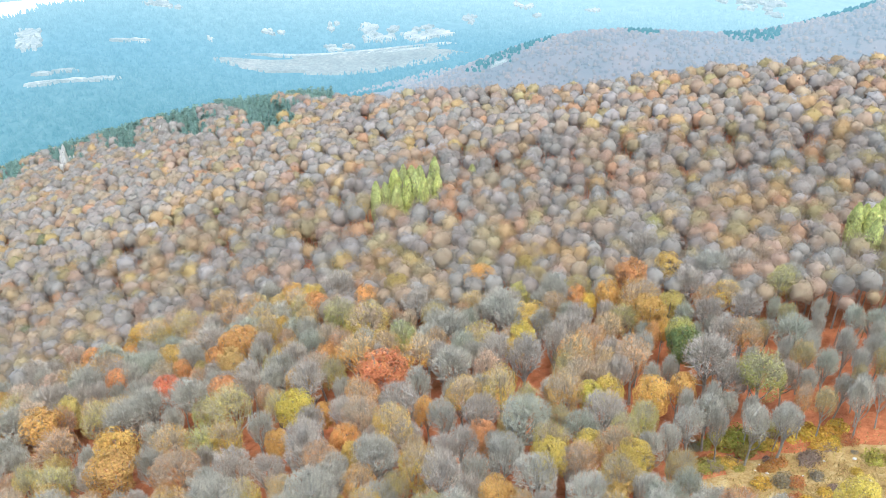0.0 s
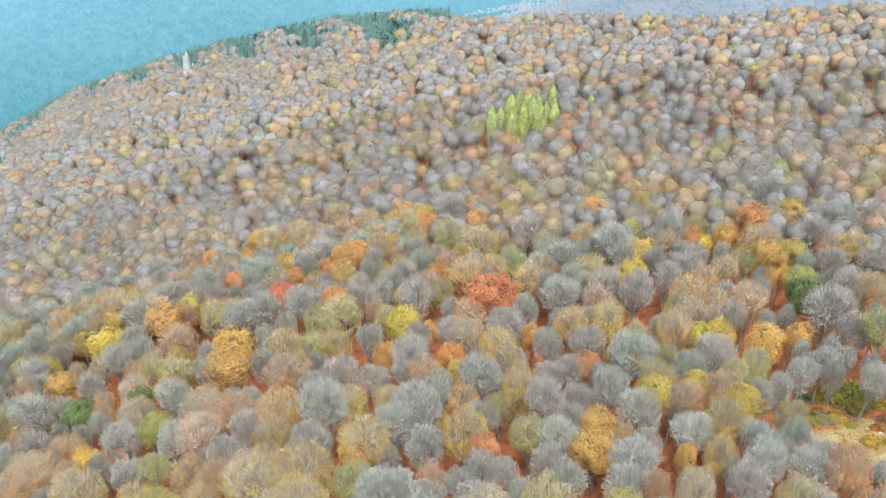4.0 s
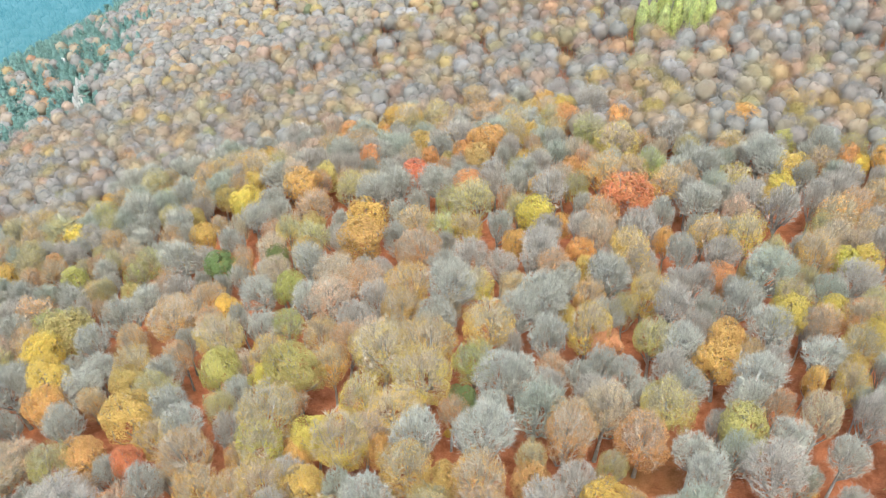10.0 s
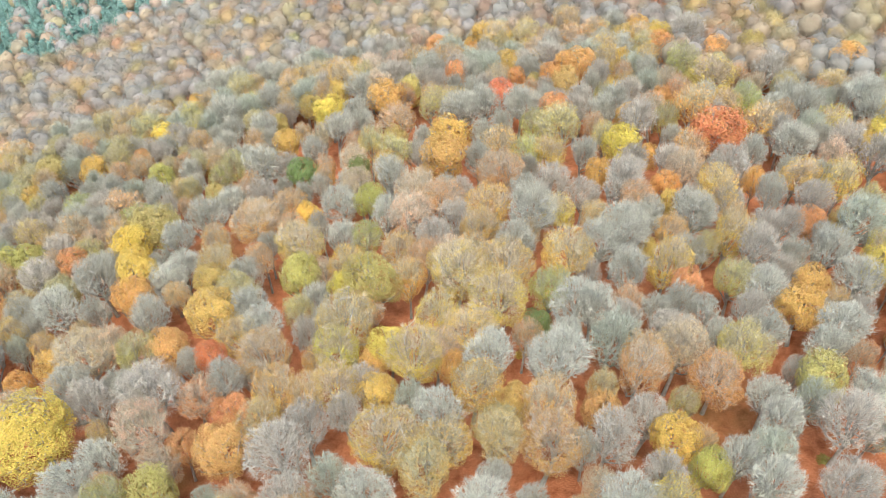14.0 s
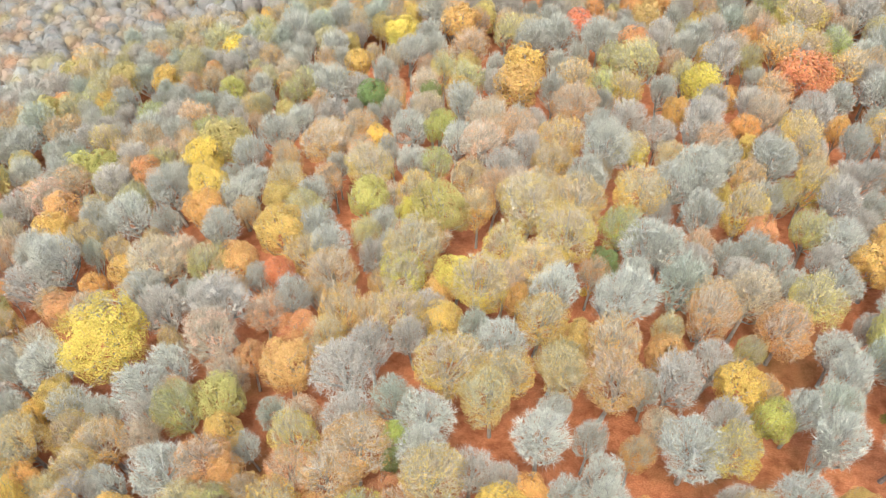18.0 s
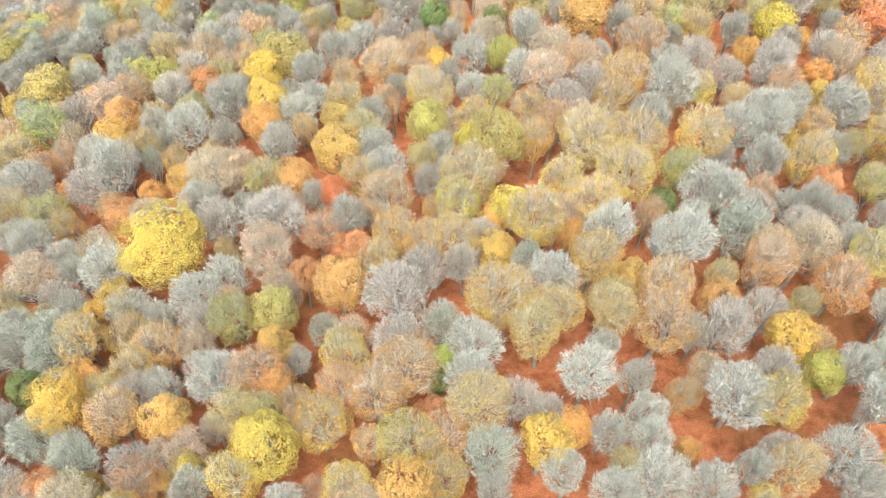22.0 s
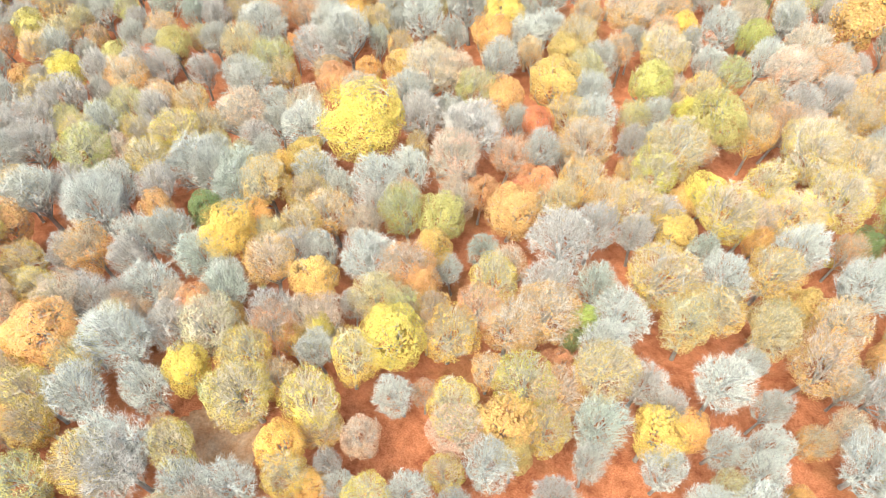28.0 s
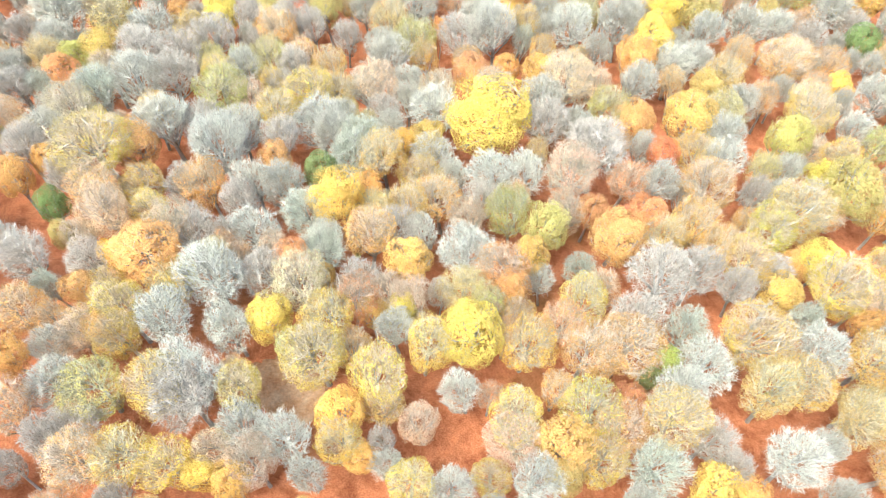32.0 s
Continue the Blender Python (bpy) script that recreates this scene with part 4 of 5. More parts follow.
plant("sp", -93.8, 121.2, 2.6)
plant("sp", -93.4, 44.4, 4.1)
plant("sp", -90.9, 50.0, 3.3)
plant("sp", -79.9, 110.1, 3.3)
plant("sp", -72.6, 36.1, 4.3)
plant("sp", -70.8, 19.4, 2.8)
plant("sp", -67.6, 77.0, 2.3)
plant("sp", -66.8, 32.1, 2.9)
plant("sp", -60.7, 100.6, 3.6)
plant("sp", -60.1, 7.3, 2.9)
plant("sp", -58.1, 92.3, 3.8)
plant("sp", -47.2, 84.8, 3.7)
plant("sp", -40.2, 63.8, 3.0)
plant("sp", -25.1, 143.4, 3.4)
plant("sp", -14.4, 121.3, 3.3)
plant("sp", -7.3, 73.1, 3.3)
plant("sp", 25.8, 126.8, 3.1)
plant("sp", 70.7, 162.8, 3.5)



POPLAR_SPOTS = ((-20.7, 238), (-18.5, 245), (-15.4, 247.5), (-13.1, 255), (-10.5, 258), (-14.3, 236), (-11.2, 239.5), (-8.6, 243), (-6.0, 236), (-4.4, 245), (-2.8, 254.5),
                (-1.6, 244), (-7.4, 249), (96, 175), (99, 173), (94.5, 163), (102, 174.5), (99.5, 178))

# ---- the rest of the wood: trees between and beyond those above ----
class Spacing:
    """Keeps crowns apart, by cells."""

    def __init__(self, cell):
        self.cell, self.at = cell, {}

    def free(self, x, y, r, tight=0.62):
        cx, cy = int(x // self.cell), int(y // self.cell)
        for i in range(cx - 1, cx + 2):
            for j in range(cy - 1, cy + 2):
                for a, b, q in self.at.get((i, j), ()):
                    if (a - x) ** 2 + (b - y) ** 2 < (tight * (r + q)) ** 2:
                        return False
        return True

    def add(self, x, y, r):
        self.at.setdefault((int(x // self.cell), int(y // self.cell)), []).append((x, y, r))


# crags on the rim: x, y, reach, height
BARE_ROCK = [(-204 - 34 * k, 418 + 76 * k, 3.5, 17.5) for k in (0, 0.1, 0.2, 0.3, 0.4, 0.5, 0.6, 0.7, 0.8, 0.9, 1)] + [(-212 - 32 * k, 208 + 39 * k, 2.8, 15.0) for k in (0, 0.2, 0.4, 0.6, 0.8, 1)]
BARE_ROCK += [(-299, 239, 5, 16), (-306, 244, 6, 19), (-315, 250, 6, 20), (-296, 249, 4, 15), (-283, 281, 4, 15), (-298, 291, 4, 15), (-213, 450, 3, 18), (-158, 448, 3, 17)]

taken = Spacing(10.0)
for x, y, r, h in BARE_ROCK:
    taken.add(x, y, r)
    taken.add(x * 0.985, y * 0.985, r)
for t in STANDING:
    taken.add(*t)
for x, y in POPLAR_SPOTS:
    taken.add(x, y, 3.0)
    taken.add(x * 0.97, y - 6, 3.0)
# open soil between the crowns
taken.add(-19.2, 51.3, 5.9)
taken.add(-7.2, 45.0, 7.6)
taken.add(3.8, 58.6, 5.6)
taken.add(-1.7, 73.1, 7.4)
taken.add(-8.0, 62.4, 4.8)
taken.add(-30.3, 49.3, 4.9)
taken.add(-24.9, 27.7, 6.4)
taken.add(-90.5, 6.5, 3.8)
taken.add(-83.6, -3.6, 5.8)
taken.add(-116.3, 31.7, 3.8)
taken.add(-109.0, 14.1, 4.2)
taken.add(-50.6, 15.0, 5.0)
taken.add(-54.4, -11.0, 7.5)
taken.add(-62.0, -14.0, 3.9)
taken.add(-83.8, -4.6, 4.1)
taken.add(-65.6, -31.1, 4.8)
taken.add(-89.7, -36.4, 4.8)
taken.add(-51.5, 13.0, 4.6)
taken.add(-49.2, 5.4, 3.3)
taken.add(-41.6, 6.8, 4.2)
taken.add(-34.7, 110.3, 4.1)
taken.add(-28.7, 100.8, 5.0)
taken.add(-33.2, 83.5, 5.8)
taken.add(-26.4, 63.1, 3.2)
taken.add(-0.4, 73.5, 8.7)
taken.add(-6.0, 60.8, 4.7)
taken.add(13.1, 67.1, 6.9)
taken.add(-14.8, 71.4, 3.9)
taken.add(10.1, 150.9, 3.2)
taken.add(-75.6, 74.4, 5.4)
taken.add(-114.6, 63.8, 4.9)
taken.add(8.7, 95.2, 4.1)

dice = random.Random(9)
COMMON = ["ba"] * 22 + ["bm"] * 22 + ["bw"] * 4 + ["bv"] * 8 + ["so"] * 11 + ["sk"] * 10 + ["sg"] * 9 + ["sp"] * 10 + ["hg"] * 6 + ["hk"] * 6 + ["ho"] * 4 + ["fg"] * 4 + ["fk"] * 4 + ["fo"] * 3 + ["fy"] * 1


def pine_side(x, y):
    return 160 < y < 345 and x < -203 - 0.5 * abs(y - 206) + 16 * waves(x, y, 40, 1.1) and waves(x, y, 17, 2.3) < 0.45


def pine_rim(x, y):
    """Drifts of pine along the crest, closing up on the slope behind it."""
    d = past_ridge(x, y)
    return -48 < d and -390 < x < -70 and waves(x, y, 34, 0.4) > 0.2 - 0.011 * (d + 48)


def in_meadow(x, y):
    return ((x - 68) / 32) ** 2 + ((y - 94) / 15) ** 2 < 1 and x > 38


# colours of the far wood, one object for each, dulled to carry painted haze
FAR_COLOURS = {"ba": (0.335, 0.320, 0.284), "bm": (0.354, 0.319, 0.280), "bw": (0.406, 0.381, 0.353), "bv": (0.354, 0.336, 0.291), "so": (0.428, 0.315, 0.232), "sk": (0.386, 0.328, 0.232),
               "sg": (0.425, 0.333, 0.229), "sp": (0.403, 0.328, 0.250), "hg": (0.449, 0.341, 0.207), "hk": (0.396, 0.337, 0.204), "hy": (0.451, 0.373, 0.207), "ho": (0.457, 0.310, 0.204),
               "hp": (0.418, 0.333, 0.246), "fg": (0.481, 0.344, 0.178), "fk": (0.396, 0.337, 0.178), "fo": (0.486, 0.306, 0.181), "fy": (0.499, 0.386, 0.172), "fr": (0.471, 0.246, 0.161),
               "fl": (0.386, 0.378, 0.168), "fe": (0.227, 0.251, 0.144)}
FAR_WOOD = {c: [] for c in FAR_COLOURS}


def far_shell(d, k, seed):
    r = R0 * k * bulge(d, seed)
    return Vector((d.x * r, d.y * r, d.z * r * (1.05 if d.z > 0 else 1.25)))


def outer_crown(seed, count, size, leafy, dense):
    """Crown of a far tree: an inner mass of twigs that reaches out to dense, leaf sprays or rising twigs on it, a trunk."""
    g, s = random.Random(seed), Shape()
    rows, cols = 5, 9
    for i in range(rows + 1):
        h = 1.57 * (i / rows * 1.5 - 0.5)
        for j in range(cols):
            q = 6.2832 * j / cols + 0.3 * i
            s.v.append(tuple(far_shell(Vector((math.cos(q) * math.cos(h), math.sin(q) * math.cos(h), math.sin(h))), dense * g.uniform(0.93, 1.06), seed)))
    for i in range(rows):
        for j in range(cols):
            a, b, c, d = i * cols + j, i * cols + (j + 1) % cols, (i + 1) * cols + (j + 1) % cols, (i + 1) * cols + j
            s.f += [(a, b, c), (a, c, d)]
    for k in range(count):
        d = dome(g, -0.5)
        if k % (4 if leafy else 8):
            s.leaf(far_shell(d, 1.0 - (0.98 - dense) * g.random() ** 1.3, seed), (d + jog(g, 0.28, -0.1, 0.35)).normalized(), g.uniform(0.6, 1.3) * size, g)
        else:
            p = far_shell(d, g.uniform(dense - 0.1, 0.95), seed)
            out = (d * 0.6 + Vector((0, 0, 0.6)) + jog(g, 0.55)).normalized()
            s.sliver(p, p + out * g.uniform(0.4, 1.0), size * g.uniform(0.25, 0.4), jog(g, 1))
    foot = Vector((0, 0, -C0 - 0.6))
    s.sliver(foot, Vector((0, 0, 0)), 0.22, Vector((1, 0.3, 0)))
    s.sliver(foot, Vector((0, 0, 0)), 0.22, Vector((0.3, -1, 0)))
    return np.array(s.v), np.array(s.f)


OUTER = [[outer_crown(100 + i, 300, 0.27, leafy, 0.83) for i in range(10)] for leafy in (False, True)]
CLOSER = [[outer_crown(100 + i, 1500, 0.15, leafy, 0.66) for i in range(10)] for leafy in (False, True)]


def far_tree(code, x, y, r):
    k = r / R0
    tall = 0.86 + 0.2 * k
    c, sn = math.cos(x * 7 + y), math.sin(x * 7 + y)
    v, f = dice.choice((CLOSER if math.hypot(x, y) < 280 else OUTER)[code[0] in "hf"])
    turned = np.stack([(v[:, 0] * c - v[:, 1] * sn) * k + x, (v[:, 0] * sn + v[:, 1] * c) * k + y, v[:, 2] * np.where(v[:, 2] > -5, k, 1.0) + C0 * tall + float(soil(x, y))], -1)
    FAR_WOOD[code].append((turned, f))
    taken.add(x, y, r)


far_tree("ba", -170.1, 107.7, 3.3)
far_tree("ba", -157.5, 127.7, 2.2)
far_tree("ba", -57.3, 228.6, 3.5)
far_tree("ba", -48.2, 209.1, 3.9)
far_tree("bm", -194.5, 131.3, 3.3)
far_tree("bm", -50.8, 183.6, 4.0)
far_tree("bm", -34.5, 185.0, 3.9)
far_tree("bm", -23.0, 188.3, 3.4)
far_tree("bm", 48.0, 191.7, 3.8)
far_tree("bm", 58.1, 183.5, 3.7)
far_tree("bw", -146.7, 139.3, 2.7)
far_tree("bw", -99.7, 229.3, 4.6)
far_tree("bw", -97.2, 188.0, 2.4)
far_tree("bw", -66.3, 204.1, 3.9)
far_tree("bw", -40.5, 203.3, 3.2)
far_tree("fe", -153.6, 285.3, 3.3)
far_tree("fe", -116.8, 194.9, 2.7)
far_tree("fe", -110.9, 239.5, 2.9)
far_tree("fg", -178.5, 137.9, 2.4)
far_tree("fg", -169.6, 284.9, 3.7)
far_tree("fg", -168.3, 150.0, 2.8)
far_tree("fg", -167.5, 134.2, 2.7)
far_tree("fg", -167.4, 155.0, 2.1)
far_tree("fg", -160.8, 119.9, 2.6)
far_tree("fg", -158.4, 191.1, 1.9)
far_tree("fg", -157.7, 151.9, 2.8)
far_tree("fg", -155.7, 193.5, 3.1)
far_tree("fg", -149.8, 122.4, 2.5)
far_tree("fg", -147.8, 197.1, 3.0)
far_tree("fg", -119.4, 182.6, 2.3)
far_tree("fg", -118.9, 336.9, 2.6)
far_tree("fg", -114.3, 295.7, 2.2)
far_tree("fg", -99.4, 177.7, 2.0)
far_tree("fg", -94.5, 207.6, 3.1)
far_tree("fg", -94.4, 300.1, 2.6)
far_tree("fg", -82.6, 201.6, 1.9)
far_tree("fg", -68.5, 281.1, 1.8)
far_tree("fg", -44.7, 239.0, 1.4)
far_tree("fg", -40.6, 262.9, 1.8)
far_tree("fg", -36.3, 231.3, 1.5)
far_tree("fg", -31.6, 196.9, 1.6)
far_tree("fg", -22.5, 220.7, 2.8)
far_tree("fg", -17.0, 197.5, 3.5)
far_tree("fg", 6.2, 260.8, 1.4)
far_tree("fg", 22.6, 223.3, 1.9)
far_tree("fg", 27.1, 182.9, 3.2)
far_tree("fg", 44.6, 223.6, 3.9)
far_tree("fg", 57.1, 245.3, 1.8)
far_tree("fg", 62.8, 229.9, 2.1)
far_tree("fg", 65.2, 170.1, 3.5)
far_tree("fg", 68.9, 202.6, 2.2)
far_tree("fg", 71.7, 193.1, 3.8)
far_tree("fg", 74.4, 200.3, 1.7)
far_tree("fg", 80.6, 241.5, 2.5)
far_tree("fg", 88.1, 196.9, 2.9)
far_tree("fg", 88.6, 214.8, 2.7)
far_tree("fg", 92.2, 212.9, 2.7)
far_tree("fg", 96.0, 211.9, 2.6)
far_tree("fk", -186.6, 69.2, 2.4)
far_tree("fk", -169.8, 181.1, 3.1)
far_tree("fk", -159.7, 220.0, 3.2)
far_tree("fk", -153.1, 135.9, 2.8)
far_tree("fk", -151.0, 156.0, 1.9)
far_tree("fk", -141.0, 129.7, 2.5)
far_tree("fk", -134.1, 169.4, 1.9)
far_tree("fk", -108.9, 246.0, 2.5)
far_tree("fk", -81.8, 230.3, 2.7)
far_tree("fk", -76.3, 273.0, 3.0)
far_tree("fk", 5.5, 203.7, 1.4)
far_tree("fl", -161.0, 229.3, 2.5)
far_tree("fl", -156.2, 134.2, 2.1)
far_tree("fl", -134.0, 152.1, 2.9)
far_tree("fl", -129.4, 167.9, 3.0)
far_tree("fl", -80.7, 269.5, 1.8)
far_tree("fl", 29.2, 210.5, 2.0)
far_tree("fl", 52.3, 186.8, 3.5)
far_tree("fo", -228.3, 211.5, 3.5)
far_tree("fo", -189.2, 206.8, 2.9)
far_tree("fo", -167.2, 102.2, 2.4)
far_tree("fo", -117.1, 217.4, 2.9)
far_tree("fo", -106.7, 208.7, 2.5)
far_tree("fo", -49.3, 255.7, 2.0)
far_tree("fo", 17.3, 188.3, 2.9)
far_tree("fo", 43.1, 195.0, 2.1)
far_tree("fr", 13.4, 211.6, 1.4)
far_tree("fy", -97.4, 261.3, 2.1)
far_tree("fy", -38.2, 222.6, 1.6)
far_tree("fy", -2.7, 196.5, 1.8)
far_tree("fy", 31.5, 191.5, 1.4)
far_tree("fy", 70.0, 215.5, 3.1)
far_tree("hg", -166.6, 112.2, 3.6)
far_tree("hg", 76.9, 167.6, 3.4)
far_tree("hk", -135.0, 205.0, 2.5)
far_tree("hy", 63.7, 187.5, 3.2)
far_tree("sg", -192.4, 320.9, 3.0)
far_tree("sg", -192.4, 176.7, 3.9)
far_tree("sg", -185.5, 129.3, 2.8)
far_tree("sg", -151.7, 199.2, 3.2)
far_tree("sg", -149.2, 306.3, 2.5)
far_tree("sg", -131.2, 178.8, 2.8)
far_tree("sg", -122.6, 177.3, 3.1)
far_tree("sg", -109.8, 257.0, 2.9)
far_tree("sg", -80.8, 291.6, 2.6)
far_tree("sg", -76.2, 237.3, 3.9)
far_tree("sg", -35.2, 275.3, 3.0)
far_tree("sg", 11.1, 238.9, 3.5)
far_tree("sg", 33.9, 225.0, 2.4)
far_tree("sg", 77.4, 226.7, 1.9)
far_tree("sg", 79.3, 205.3, 3.0)
far_tree("sk", -196.2, 300.1, 3.4)
far_tree("sk", -181.6, 131.0, 3.2)
far_tree("sk", -181.5, 184.5, 2.7)
far_tree("sk", -164.0, 262.8, 3.1)
far_tree("sk", -160.3, 179.9, 2.9)
far_tree("sk", -158.5, 344.6, 3.9)
far_tree("sk", -158.2, 123.0, 2.2)
far_tree("sk", -158.1, 112.6, 2.9)
far_tree("sk", -142.6, 208.3, 2.6)
far_tree("sk", -142.0, 233.6, 3.1)
far_tree("sk", -128.5, 229.3, 3.6)
far_tree("sk", -70.6, 266.9, 3.3)
far_tree("sk", 59.0, 230.1, 2.4)
far_tree("sk", 61.5, 197.7, 3.0)
far_tree("so", -212.3, 204.0, 3.0)
far_tree("so", -182.2, 117.8, 3.1)
far_tree("so", -177.1, 173.4, 3.1)
far_tree("so", -171.9, 296.9, 2.7)
far_tree("so", -171.8, 251.5, 4.2)
far_tree("so", -170.6, 128.6, 2.2)
far_tree("so", -155.7, 309.3, 2.8)
far_tree("so", -149.3, 237.2, 3.3)
far_tree("so", -143.9, 126.5, 2.5)
far_tree("so", -138.7, 315.2, 2.8)
far_tree("so", -132.1, 258.4, 2.2)
far_tree("so", -124.6, 201.4, 2.5)
far_tree("so", -122.2, 261.0, 3.0)
far_tree("so", -107.2, 199.1, 3.3)
far_tree("so", -94.7, 246.4, 3.3)
far_tree("so", -91.3, 181.8, 2.7)
far_tree("so", -87.5, 242.8, 4.0)
far_tree("so", -68.5, 248.9, 3.3)
far_tree("so", -57.3, 284.4, 3.9)
far_tree("so", -40.9, 187.2, 3.4)
far_tree("so", 16.6, 231.5, 2.5)
far_tree("so", 35.1, 251.1, 2.1)
far_tree("so", 40.8, 248.7, 1.9)
far_tree("sp", 40.3, 186.4, 4.6)



def patchy(x, y):
    """Colour of a tree by chance, in loose drifts of one kind."""
    w = float(waves(x, y, 85, 3.1))
    if x < -105 and dice.random() < 0.45:
        return dice.choice(["ba", "bv", "bm", "ba", "sk", "sg"])
    if dice.random() < 0.2 * max(0, w):
        return dice.choice(["fg", "fg", "fo", "hg", "so", "fy"])
    if dice.random() < 0.5 * max(0, -w):
        return dice.choice(["ba", "bm"])
    return dice.choice(COMMON)


near_count = 0
for step in range(72000):
    # denser sampling near the walk
    if step < 22000:
        x, y = dice.uniform(-200, 100), dice.uniform(-70, 210)
    else:
        x, y = dice.uniform(-420, 330), dice.uniform(60, 640)
    if past_ridge(x, y) > (4 if x > -70 or x < -345 else 60) or in_meadow(x, y) or y < -64 or (x > 24 and y < 72) or (y < 41 and x > -38 + (y + 41) * 0.7):
        continue
    if abs(x) > 640 - 0.1 * y or x < -400:
        continue
    if pine_side(x, y) or pine_rim(x, y):
        continue
    away = math.hypot(x + 8, y)
    r = (dice.uniform(2.0, 3.2) if x < 18 else dice.uniform(2.4, 3.4)) if away < 165 else dice.uniform(2.7, 4.1)
    edge = 36 < x < 110 and 106 < y < 145  # small pale trees behind the meadow
    if edge:
        r = dice.uniform(1.4, 2.3)
    if not taken.free(x, y, r, 0.95 if edge else 0.9 if -105 < x < 18 and -36 < y < 138 else 0.72 if away < 165 else 0.5):
        continue
    if away < (188 if x < -30 else 165):
        if near_count < 900:
            near_count += 1
            taken.add(x, y, r)
            plant(dice.choice(["bw", "bv", "bw", "ba", "sk"]) if edge else patchy(x, y), x, y, r)
    else:
        far_tree(patchy(x, y), x, y, r)


def joined(name, chunks, mat):
    """One mesh out of many (points, triangles) pieces."""
    v = np.concatenate([c[0] for c in chunks])
    starts = np.cumsum([0] + [len(c[0]) for c in chunks[:-1]])
    f = np.concatenate([c[1] + k for c, k in zip(chunks, starts)])
    me = bpy.data.meshes.new(name)
    me.vertices.add(len(v))
    me.vertices.foreach_set("co", v.astype(np.float32).ravel())
    me.loops.add(3 * len(f))
    me.loops.foreach_set("vertex_index", f.astype(np.int32).ravel())
    me.polygons.add(len(f))
    me.polygons.foreach_set("loop_start", np.arange(0, 3 * len(f), 3, dtype=np.int32))
    me.polygons.foreach_set("use_smooth", np.ones(len(f), dtype=bool))
    me.update(calc_edges=True)
    me.materials.append(mat)
    return new(name, me)


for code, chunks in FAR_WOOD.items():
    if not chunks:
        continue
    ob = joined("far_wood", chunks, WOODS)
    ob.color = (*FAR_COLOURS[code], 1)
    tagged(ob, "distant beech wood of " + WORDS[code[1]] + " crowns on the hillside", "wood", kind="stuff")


# ---- the poplars, pines, meadow and rocks ----
def poplar_meshes(seed):
    rng = random.Random(seed)
    wood, leaves = Shape(), Shape()
    wood.tube([Vector((0, 0, -0.5)), Vector((0.1, 0, 4)), Vector((0, 0.1, 10)), Vector((0, 0, 14.5))], [0.22, 0.17, 0.1, 0.02], 6)
    for i in range(14):
        h, a = rng.uniform(3, 12), rng.uniform(0, 6.283)
        e = Vector((math.cos(a) * 1.3, math.sin(a) * 1.3, h + 2.2))
        wood.tube([Vector((0, 0, h)), Vector((math.cos(a) * 0.8, math.sin(a) * 0.8, h + 0.9)), e], [0.06, 0.04, 0.01], 3)
    for i in range(2600):
        h, a = rng.uniform(0, 1) ** 0.85, rng.uniform(0, 6.283)
        wide = 2.3 * math.sin(math.pi * (0.12 + 0.86 * h)) ** 0.7 * (1 + 0.35 * noise.noise(Vector((math.cos(a), math.sin(a), h * 5 + seed))))
        k = rng.uniform(0.55, 1.0) ** 0.5
        d = Vector((math.cos(a), math.sin(a), 0.3))
        leaves.leaf(Vector((math.cos(a) * wide * k, math.sin(a) * wide * k, 2.6 + h * 12.4)), (d + jog(rng, 0.6)).normalized(), rng.uniform(0.3, 0.5), rng)
    return wood.mesh("trunk", BARK), leaves.mesh("foliage", LEAF)


POPLARS = [poplar_meshes(i) for i in range(4)]


def poplar(x, y, tall=1.0):
    tree = new("poplar_tree")
    tree.matrix_basis = pose(x, y, float(soil(x, y)), 0, 0, grow.uniform(0, 360)) @ Matrix.Diagonal((grow.uniform(0.8, 1.1), grow.uniform(0.8, 1.1), tall * grow.uniform(1.0, 1.3), 1))
    tagged(tree, "slender poplar still in bright lime-green leaf", "tree", "poplars standing among the beeches")
    wood, leaves = grow.choice(POPLARS)
    new("trunk", wood).parent = tree
    crown = tagged(new("foliage", leaves), kind="stuff")
    crown.parent = tree
    g = grow.uniform(0.9, 1.1)
    crown.color = (0.66 * g, 0.71 * g, 0.29, 1)


for x, y in POPLAR_SPOTS:
    poplar(x, y)
poplar(9.6, 257, 0.8)
poplar(14.3, 261, 0.8)


def pine_meshes(seed):
    rng = random.Random(seed)
    wood, needles = Shape(), Shape()
    wood.tube([Vector((0, 0, -0.6)), Vector((0.1, 0.1, 5)), Vector((0, 0, 10)), Vector((0.1, 0, 13.2))], [0.24, 0.2, 0.12, 0.03], 6)
    for i in range(26):
        h = rng.uniform(4.0, 12.6)
        a, reach = rng.uniform(0, 6.283), (13.6 - h) * 0.3 + 0.5
        e = Vector((math.cos(a) * reach, math.sin(a) * reach, h + 0.5))
        wood.tube([Vector((0, 0, h)), e], [0.06, 0.015], 3)
        for k in range(26):
            p = Vector((0, 0, h)).lerp(e, rng.uniform(0.4, 1.08)) + jog(rng, 0.55, -0.25, 0.4)
            needles.leaf(p, (Vector((0, 0, 1)) + jog(rng, 0.8)).normalized(), rng.uniform(0.3, 0.55), rng)
    return wood.mesh("trunk", BARK), needles.mesh("foliage", NEEDLE)


PINES = [pine_meshes(40 + i) for i in range(4)]


